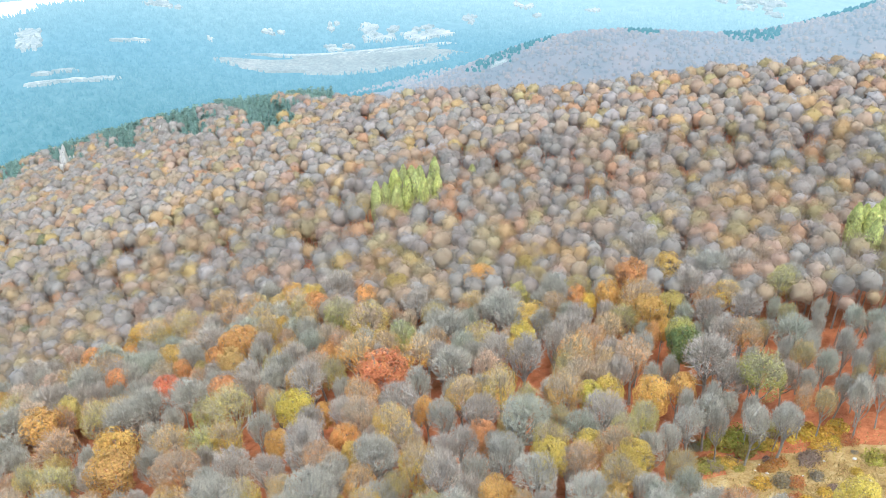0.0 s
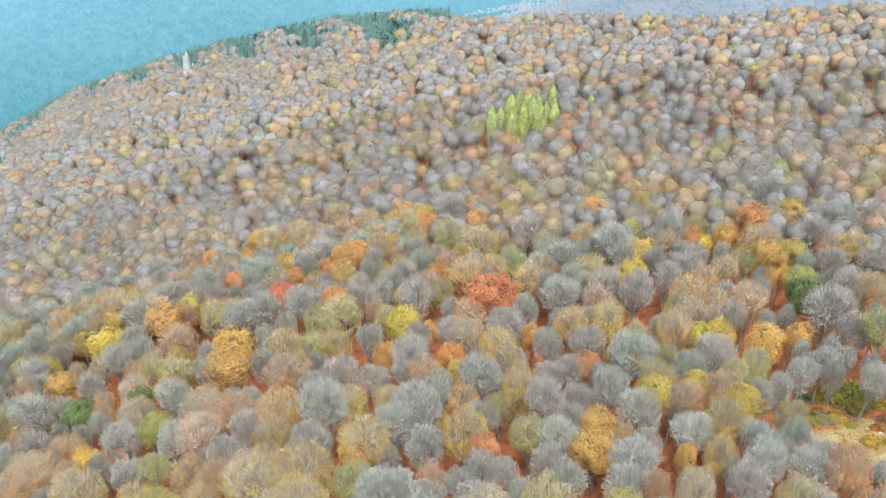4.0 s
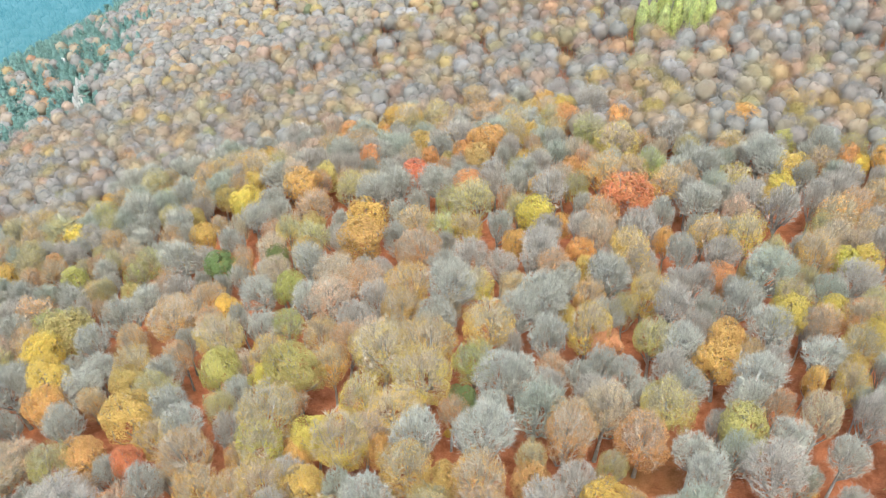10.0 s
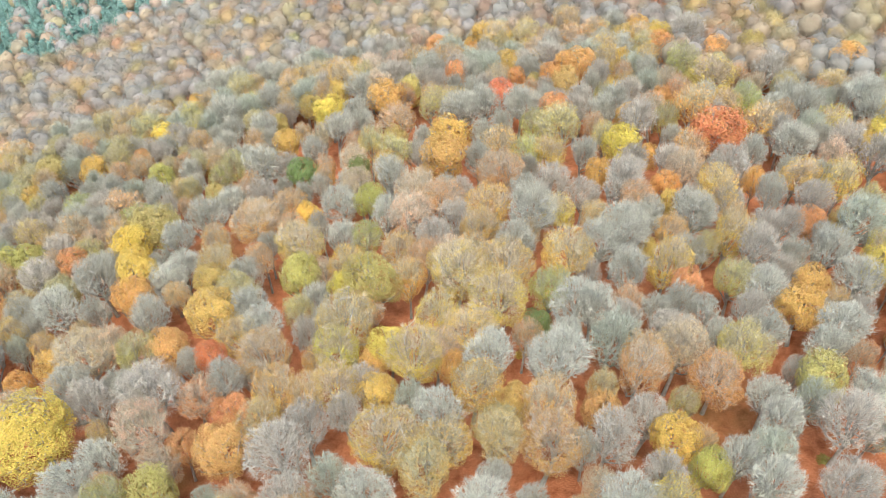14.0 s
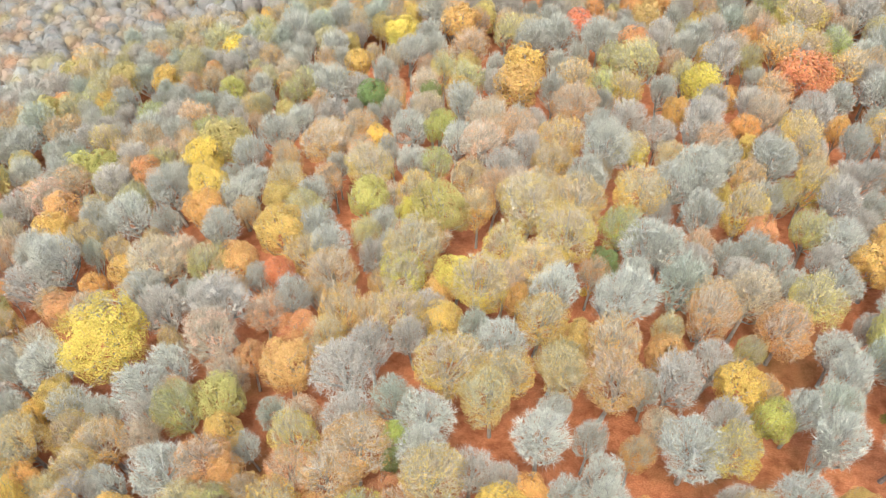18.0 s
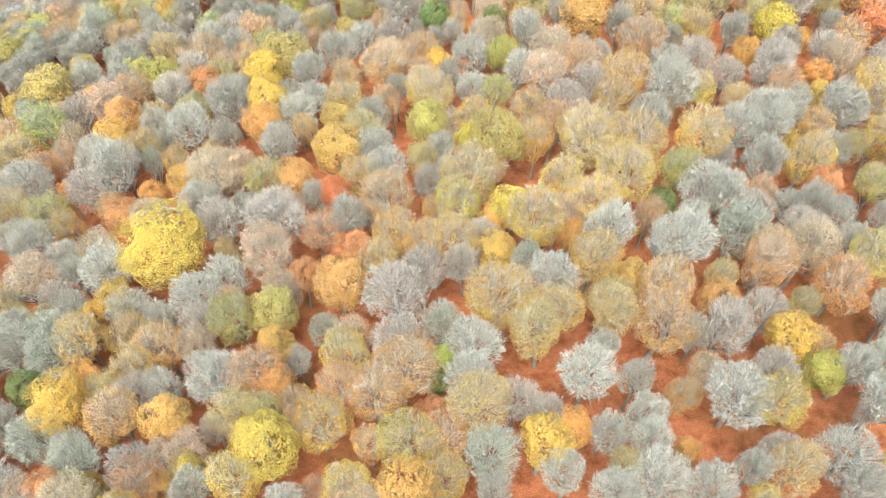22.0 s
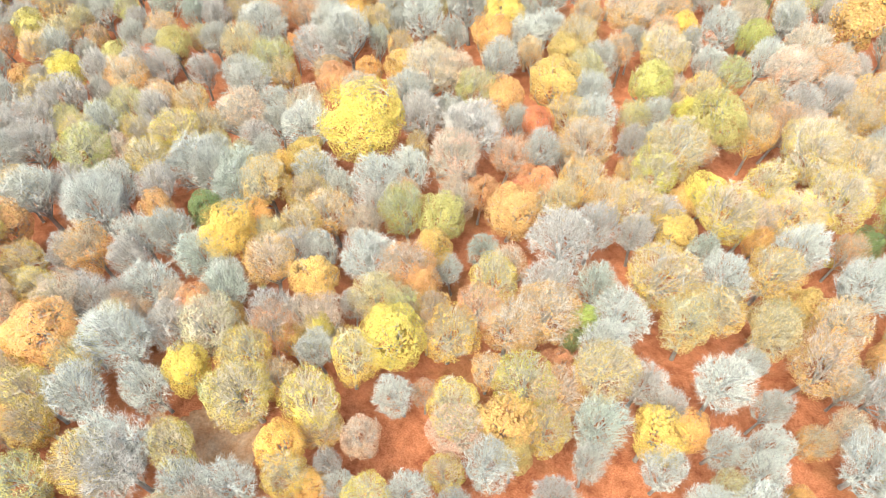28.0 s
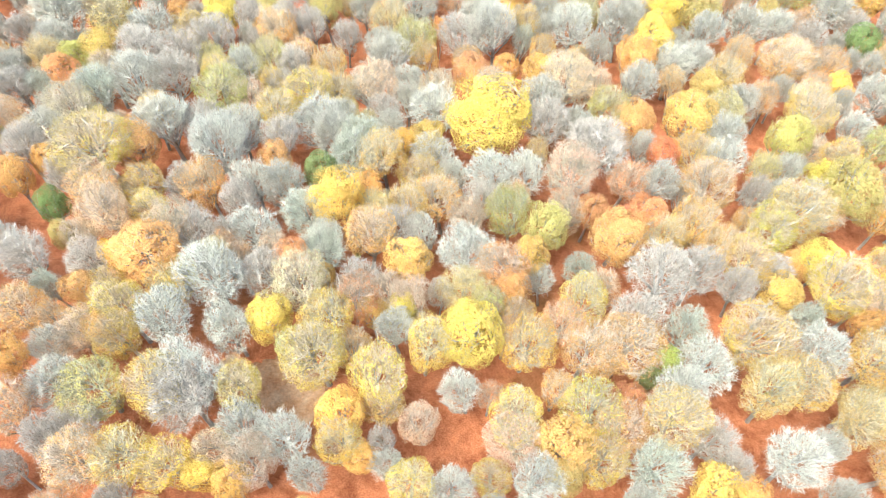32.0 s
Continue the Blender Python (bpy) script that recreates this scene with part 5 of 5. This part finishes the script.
def pine(x, y, k):
    tree = new("pine_tree")
    tree.matrix_basis = pose(x, y, float(soil(x, y)), 0, 0, grow.uniform(0, 360)) @ Matrix.Diagonal((k * 1.15, k * 1.15, k, 1))
    tagged(tree, "dark blue-green pine tree on the rocky rim", "tree", "pines along the rim of the hill")
    wood, leaves = grow.choice(PINES)
    new("trunk", wood).parent = tree
    crown = tagged(new("foliage", leaves), kind="stuff")
    crown.parent = tree
    g = grow.uniform(0.85, 1.2)
    crown.color = (0.17 * g, 0.285 * g, 0.235 * g, 1)


def pine_mass(seed):
    """A pine for the far rim: tiers of needle sprays round a stem."""
    g, s = random.Random(seed), Shape()
    for low, high, wide in ((2.6, 7.2, 2.1), (5.4, 10.2, 1.65), (8.4, 13.4, 1.15)):
        start = len(s.v)
        s.v += [(math.cos(q * 0.785) * wide * g.uniform(0.7, 1.2), math.sin(q * 0.785) * wide * g.uniform(0.7, 1.2), low + g.uniform(-0.6, 0.6)) for q in range(8)] + [(0.0, 0.0, high)]
        s.f += [(start + q, start + (q + 1) % 8, start + 8) for q in range(8)]
    for i in range(150):
        h = g.uniform(3.5, 13.3)
        q, reach = g.uniform(0, 6.283), ((13.8 - h) * 0.3 + 0.35) * g.uniform(0.35, 1.0) ** 0.5
        s.leaf(Vector((math.cos(q) * reach, math.sin(q) * reach, h)), (Vector((math.cos(q) * 0.7, math.sin(q) * 0.7, 1)) + jog(g, 0.25)).normalized(), g.uniform(0.3, 0.6), g)
    s.sliver(Vector((0, 0, -0.6)), Vector((0, 0, 9)), 0.25, Vector((1, 0, 0)))
    return np.array(s.v), np.array(s.f)


PINE_MASSES = [pine_mass(70 + i) for i in range(5)]
pine_wood = []
stand = Spacing(10.0)
for x, y, r, h in BARE_ROCK:
    stand.add(x, y, r)
    stand.add(x * 0.98, y * 0.98, r)
count = 0
for step in range(26000):
    x, y = dice.uniform(-420, -70), dice.uniform(160, 640)
    d = past_ridge(x, y)
    if d > 120 or not (pine_side(x, y) or pine_rim(x, y)) or not stand.free(x, y, 2.8, 0.68):
        continue
    stand.add(x, y, 2.8)
    k = dice.uniform(0.8, 1.2)
    if count < 290:
        pine(x, y, k)
        count += 1
    else:
        v, f = dice.choice(PINE_MASSES)
        c, q = math.cos(x), math.sin(x)
        pine_wood.append((np.stack([(v[:, 0] * c - v[:, 1] * q) * k * 1.2 + x, (v[:, 0] * q + v[:, 1] * c) * k * 1.2 + y, v[:, 2] * k + float(soil(x, y))], -1), f))
ob = joined("pine_wood", pine_wood, NEEDLE)
ob.color = (0.17, 0.285, 0.24, 1)
tagged(ob, "dark blue-green pine wood on the rocky rim of the hill", "wood", kind="stuff")


def stone_mesh(seed, rough=0.3):
    bm = bmesh.new()
    bmesh.ops.create_icosphere(bm, subdivisions=2, radius=1.0)
    for v in bm.verts:
        v.co *= 1 + rough * noise.noise(v.co * 1.6 + Vector((seed * 5.1, 0, seed)))
        v.co.z *= 0.6
    me = bpy.data.meshes.new("boulder")
    bm.to_mesh(me)
    bm.free()
    me.materials.append(STONE)
    return me


STONES = [stone_mesh(i) for i in range(5)]


def boulder(x, y, sx, sy, sz, turn=0.0, lift=0.0):
    ob = new("boulder", grow.choice(STONES))
    ob.matrix_basis = pose(x, y, float(soil(x, y)) + 0.25 * sz + lift, 0, 0, turn) @ Matrix.Diagonal((sx, sy, sz, 1))
    tagged(ob, "pale grey limestone boulder lying on the ground", "rock", "boulders on the hillside")


boulder(17.1, 119.9, 1.1, 0.7, 0.9, 20)
for i in range(26):  # stones on the meadow
    boulder(dice.uniform(42, 68), dice.uniform(88, 106), *(dice.uniform(0.12, 0.4) for _ in range(3)), dice.uniform(0, 180))
for x, y, r, h in BARE_ROCK:  # pale rock breaking through on the rim
    for i in range(6):
        k = dice.uniform(0.5, 1.0)
        boulder(x + dice.uniform(-0.5, 0.5) * r, y + dice.uniform(-0.5, 0.5) * r, r * dice.uniform(0.3, 0.55), r * dice.uniform(0.3, 0.55), h * k, dice.uniform(0, 180))


# ---- the meadow by the wood's edge, and its shrubs ----
def draped(name, cx, cy, rx, ry, turn, lift, height, mat, rings=12, spokes=56, wobble=0.3, seed=1.0):
    """An irregular patch laid over the land."""
    c, s = math.cos(radians(turn)), math.sin(radians(turn))
    v, f = [], []
    for i in range(rings + 1):
        for j in range(spokes):
            a = 2 * math.pi * j / spokes
            k = i / rings * (1 + wobble * noise.noise(Vector((math.cos(a) * 1.5 + seed, math.sin(a) * 1.5, seed))) + 0.5 * wobble * noise.noise(Vector((math.cos(a) * 5, math.sin(a) * 5, seed))))
            px, py = rx * k * math.cos(a), ry * k * math.sin(a)
            x, y = cx + px * c - py * s, cy + px * s + py * c
            v.append((x, y, float(height(x, y)) + lift * (1 if i < rings else -1)))
    for i in range(rings):
        for j in range(spokes):
            f.append((i * spokes + j, (i + 1) * spokes + j, (i + 1) * spokes + (j + 1) % spokes, i * spokes + (j + 1) % spokes))
    me = bpy.data.meshes.new(name)
    me.from_pydata(v, [], f)
    me.materials.append(mat)
    return new(name, me)


tagged(draped("meadow", 66, 93, 27, 14, -12, 0.12, soil, STRAW), "straw-coloured dry grass clearing at the edge of the wood", "meadow", kind="structure")
tagged(draped("bare_earth", -56, -12, 6, 4, 30, 0.08, soil, DUST), "pale dusty bare earth between the trees", "earth", kind="structure")

tufts = Shape()
for i in range(9000):
    x, y = dice.gauss(64, 13), dice.gauss(93, 8)
    p = Vector((x, y, float(soil(x, y)) + 0.1))
    tufts.sliver(p, p + jog(dice, 0.4, 0.25, 0.7), 0.09, jog(dice, 1))
grass = new("dry_grass", tufts.mesh("dry_grass", LEAF))
grass.color = (0.58, 0.46, 0.20, 1)
tagged(grass, "tufts of dry straw-coloured grass on the clearing", "grass", kind="stuff")


def shrub_meshes(seed):
    rng = random.Random(seed)
    wood, leaves = Shape(), Shape()
    for i in range(9):
        d = dome(rng, 0.2)
        wood.tube([Vector((0, 0, -0.2)), d * 0.6, d * 1.2 + jog(rng, 0.2)], [0.05, 0.035, 0.01], 3)
    for i in range(1000):
        d = dome(rng, -0.05)
        k = (1 - 0.5 * rng.random() ** 2) * (1 + 0.5 * noise.noise(d * 2 + Vector((seed, 0, 0))))
        leaves.leaf(Vector((d.x * 1.5 * k, d.y * 1.5 * k, d.z * 1.2 * k)), (d + jog(rng, 0.8)).normalized(), rng.uniform(0.1, 0.24), rng)
    return wood.mesh("stem", BARK), leaves.mesh("foliage", LEAF)


SHRUBS = [shrub_meshes(i) for i in range(4)]


def shrub(hue, x, y, r, words):
    ob = new("shrub")
    ob.matrix_basis = pose(x, y, float(soil(x, y)), 0, 0, grow.uniform(0, 360)) @ Matrix.Diagonal((r / 1.5, r / 1.5, r / 1.6, 1))
    tagged(ob, words + " shrub growing low on the ground", "shrub", "shrubs under the trees")
    wood, leaves = grow.choice(SHRUBS)
    new("stem", wood).parent = ob
    crown = tagged(new("foliage", leaves), kind="stuff")
    crown.parent = ob
    crown.color = (*[c * grow.uniform(0.9, 1.1) for c in hue], 1)


OLIVE, GOLD, RUST, DULL = (0.42, 0.38, 0.10), (0.70, 0.48, 0.10), (0.52, 0.26, 0.10), (0.33, 0.27, 0.20)
for hue, words, spots in ((OLIVE, "olive-yellow", ((49, 112, 2.6), (52, 113, 2.9), (55, 111, 2.4), (58, 114, 2.6), (47, 106, 1.5), (71, 103, 2.0))),
                          (GOLD, "bright golden", ((61, 112.5, 2.6), (64, 112, 2.4), (67, 111, 2.2), (51.8, 100, 1.6), (46.6, 107.7, 1.4), (60, 96, 1.3))),
                          (RUST, "rust-coloured", ((40, 109, 1.6), (43, 108.5, 1.4), (55.9, 104.7, 1.7), (57, 99, 1.5), (49, 98, 1.3))),
                          (DULL, "leafless grey", ((55.2, 99.7, 1.9), (60.6, 104.3, 1.8), (45, 98, 1.7), (42, 103, 1.5)))):
    for x, y, r in spots:
        shrub(hue, x, y, r, words)
for i in range(46):  # low growth over the meadow, thickest along its upper edge
    k = dice.random()
    x, y = (dice.uniform(42, 70), dice.uniform(105, 114)) if k < 0.5 else (dice.uniform(42, 84), dice.uniform(86, 106))
    hue, words = dice.choice([(OLIVE, "olive-yellow"), (GOLD, "golden"), (RUST, "rust-coloured"), (RUST, "rust-coloured"), (DULL, "leafless grey")])
    shrub(hue, x, y, dice.uniform(0.5, 1.4) + (0.6 if k < 0.5 else 0), words)
for i in range(70):  # brambles and saplings on the leaf-covered soil
    x, y = dice.uniform(-95, 25), dice.uniform(-35, 120)
    shrub(*dice.choice([(GOLD, "golden"), (OLIVE, "olive"), (OLIVE, "olive"), (RUST, "rust-coloured")])[:1], x, y, dice.uniform(0.5, 1.1), "small autumn")


def log(x, y, turn, length, radius):
    s = Shape()
    s.tube([Vector((-length / 2, 0, 0)), Vector((0, 0.1, 0.05)), Vector((length / 2, 0, 0.02))], [radius, radius * 0.85, radius * 0.6], 8)
    s.tube([Vector((length * 0.1, 0, 0)), Vector((length * 0.25, 0.6, 0.3))], [radius * 0.4, radius * 0.15], 5)
    ob = new("fallen_log", s.mesh("fallen_log", BARK))
    ob.matrix_basis = pose(x, y, float(soil(x, y)) + radius * 0.8, 0, 0, turn)
    tagged(ob, "grey tree trunk added over a dark streak on red leaves", "log", "fallen trunks")


# two added logs stand in for streaks of shadow and dark trunks
log(-60.3, -35, 43, 3.2, 0.22)
log(-59.5, -36.7, 44, 4.0, 0.2)

# ---- far below: clearings, fields and painted glare on the slopes of the valley ----
OPEN = []


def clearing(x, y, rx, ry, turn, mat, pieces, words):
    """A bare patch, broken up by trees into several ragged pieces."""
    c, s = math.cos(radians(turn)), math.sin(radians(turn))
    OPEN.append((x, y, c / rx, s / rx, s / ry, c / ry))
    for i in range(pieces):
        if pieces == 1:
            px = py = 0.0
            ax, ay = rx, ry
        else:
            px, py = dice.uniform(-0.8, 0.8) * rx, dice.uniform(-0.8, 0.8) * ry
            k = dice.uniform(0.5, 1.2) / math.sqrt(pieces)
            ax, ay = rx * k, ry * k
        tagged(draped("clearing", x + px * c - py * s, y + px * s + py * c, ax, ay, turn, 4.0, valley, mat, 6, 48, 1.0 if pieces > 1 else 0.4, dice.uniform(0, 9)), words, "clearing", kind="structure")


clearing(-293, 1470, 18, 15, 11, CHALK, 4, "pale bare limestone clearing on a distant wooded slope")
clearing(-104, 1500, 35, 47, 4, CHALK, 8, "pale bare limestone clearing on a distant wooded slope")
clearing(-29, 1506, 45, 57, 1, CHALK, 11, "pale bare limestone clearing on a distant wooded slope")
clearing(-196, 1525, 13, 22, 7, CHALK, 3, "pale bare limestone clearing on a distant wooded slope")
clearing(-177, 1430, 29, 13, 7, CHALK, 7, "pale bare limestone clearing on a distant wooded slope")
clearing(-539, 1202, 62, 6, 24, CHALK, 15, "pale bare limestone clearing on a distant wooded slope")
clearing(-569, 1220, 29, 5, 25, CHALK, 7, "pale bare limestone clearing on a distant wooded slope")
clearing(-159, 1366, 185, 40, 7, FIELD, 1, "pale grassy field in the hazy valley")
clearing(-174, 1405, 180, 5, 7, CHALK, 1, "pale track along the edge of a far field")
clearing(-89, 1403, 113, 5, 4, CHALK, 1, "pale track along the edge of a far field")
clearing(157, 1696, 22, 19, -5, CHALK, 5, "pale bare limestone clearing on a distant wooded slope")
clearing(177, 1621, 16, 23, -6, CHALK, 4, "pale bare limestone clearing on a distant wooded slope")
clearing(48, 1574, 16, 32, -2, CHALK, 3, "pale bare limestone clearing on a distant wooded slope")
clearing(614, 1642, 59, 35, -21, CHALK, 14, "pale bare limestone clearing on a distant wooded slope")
clearing(-720, 1542, 116, 34, 25, GLARE, 1, "white patch with painted glare in the hazy distance")
clearing(-748, 1471, 53, 45, 27, GLARE, 1, "white patch with painted glare in the hazy distance")
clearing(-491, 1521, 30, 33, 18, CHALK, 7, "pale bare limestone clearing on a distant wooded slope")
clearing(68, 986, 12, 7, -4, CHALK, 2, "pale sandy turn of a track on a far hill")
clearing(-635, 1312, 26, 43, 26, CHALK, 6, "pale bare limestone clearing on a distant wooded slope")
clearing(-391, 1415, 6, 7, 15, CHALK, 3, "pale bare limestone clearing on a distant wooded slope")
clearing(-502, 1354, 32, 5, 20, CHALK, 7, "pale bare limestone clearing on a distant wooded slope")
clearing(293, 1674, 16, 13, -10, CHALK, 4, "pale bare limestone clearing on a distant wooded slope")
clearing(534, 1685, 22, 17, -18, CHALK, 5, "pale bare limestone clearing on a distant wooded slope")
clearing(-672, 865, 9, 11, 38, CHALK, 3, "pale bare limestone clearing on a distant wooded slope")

# woods on the slopes of the valley, pale from the haze glow in their materials
def small_wood(spots, wide, high, rows):
    """Small far trees: rows as (height, width) from the foot to the last ring below the tip."""
    xy = np.array(spots)
    z = valley(xy[:, 0], xy[:, 1])
    size = 0.85 + 0.28 * np.sin(xy[:, 0] * 3.7 + xy[:, 1])
    sides, n = 6, len(xy)
    v = np.zeros((n, sides * len(rows) + 1, 3))
    for i, (h, w) in enumerate(rows):
        for k in range(sides):
            a = 2 * math.pi * k / sides + xy[:, 0] * 5
            v[:, i * sides + k] = np.stack([xy[:, 0] + wide * w * size * np.cos(a), xy[:, 1] + wide * w * size * np.sin(a), z + high * h * size], -1)
    v[:, -1] = np.stack([xy[:, 0], xy[:, 1], z + high * size], -1)
    f = []
    for i in range(len(rows)):
        for k in range(sides):
            a, b = i * sides + k, i * sides + (k + 1) % sides
            if i + 1 < len(rows):
                f += [(a, b, b + sides), (a, b + sides, a + sides)]
            else:
                f.append((a, b, len(rows) * sides))
    count = v.shape[1]
    faces = (np.array(f)[None] + count * np.arange(n)[:, None, None]).reshape(-1, 3)
    return v.reshape(-1, 3), faces


def in_clearing(x, y):
    return any(((x - a) * b + (y - o) * c) ** 2 + ((y - o) * e - (x - a) * d) ** 2 < 0.9 for a, o, b, c, d, e in OPEN)


blue, brown, teal = [], [], []
for i in range(70000):
    r, a = 480 + 1250 * dice.random() ** 1.2, radians(dice.uniform(-30, 54))
    x, y = -r * math.sin(a), r * math.cos(a)
    if past_ridge(x, y) > 90 and hill_rise(x, y) < 14 and waves(x, y, 260, 2.9) < 0.75 and not in_clearing(x, y):
        blue.append((x, y))
crowd = Spacing(12.0)
for i in range(30000):
    x, y = dice.uniform(-220, 1050), dice.uniform(620, 1300)
    if hill_rise(x, y) > 12 and crowd.free(x, y, 3.3, 0.6) and not in_clearing(x, y):
        crowd.add(x, y, 3.3)
        (teal if waves(x, y, 190, 1.7) > 0.42 else brown).append((x, y))
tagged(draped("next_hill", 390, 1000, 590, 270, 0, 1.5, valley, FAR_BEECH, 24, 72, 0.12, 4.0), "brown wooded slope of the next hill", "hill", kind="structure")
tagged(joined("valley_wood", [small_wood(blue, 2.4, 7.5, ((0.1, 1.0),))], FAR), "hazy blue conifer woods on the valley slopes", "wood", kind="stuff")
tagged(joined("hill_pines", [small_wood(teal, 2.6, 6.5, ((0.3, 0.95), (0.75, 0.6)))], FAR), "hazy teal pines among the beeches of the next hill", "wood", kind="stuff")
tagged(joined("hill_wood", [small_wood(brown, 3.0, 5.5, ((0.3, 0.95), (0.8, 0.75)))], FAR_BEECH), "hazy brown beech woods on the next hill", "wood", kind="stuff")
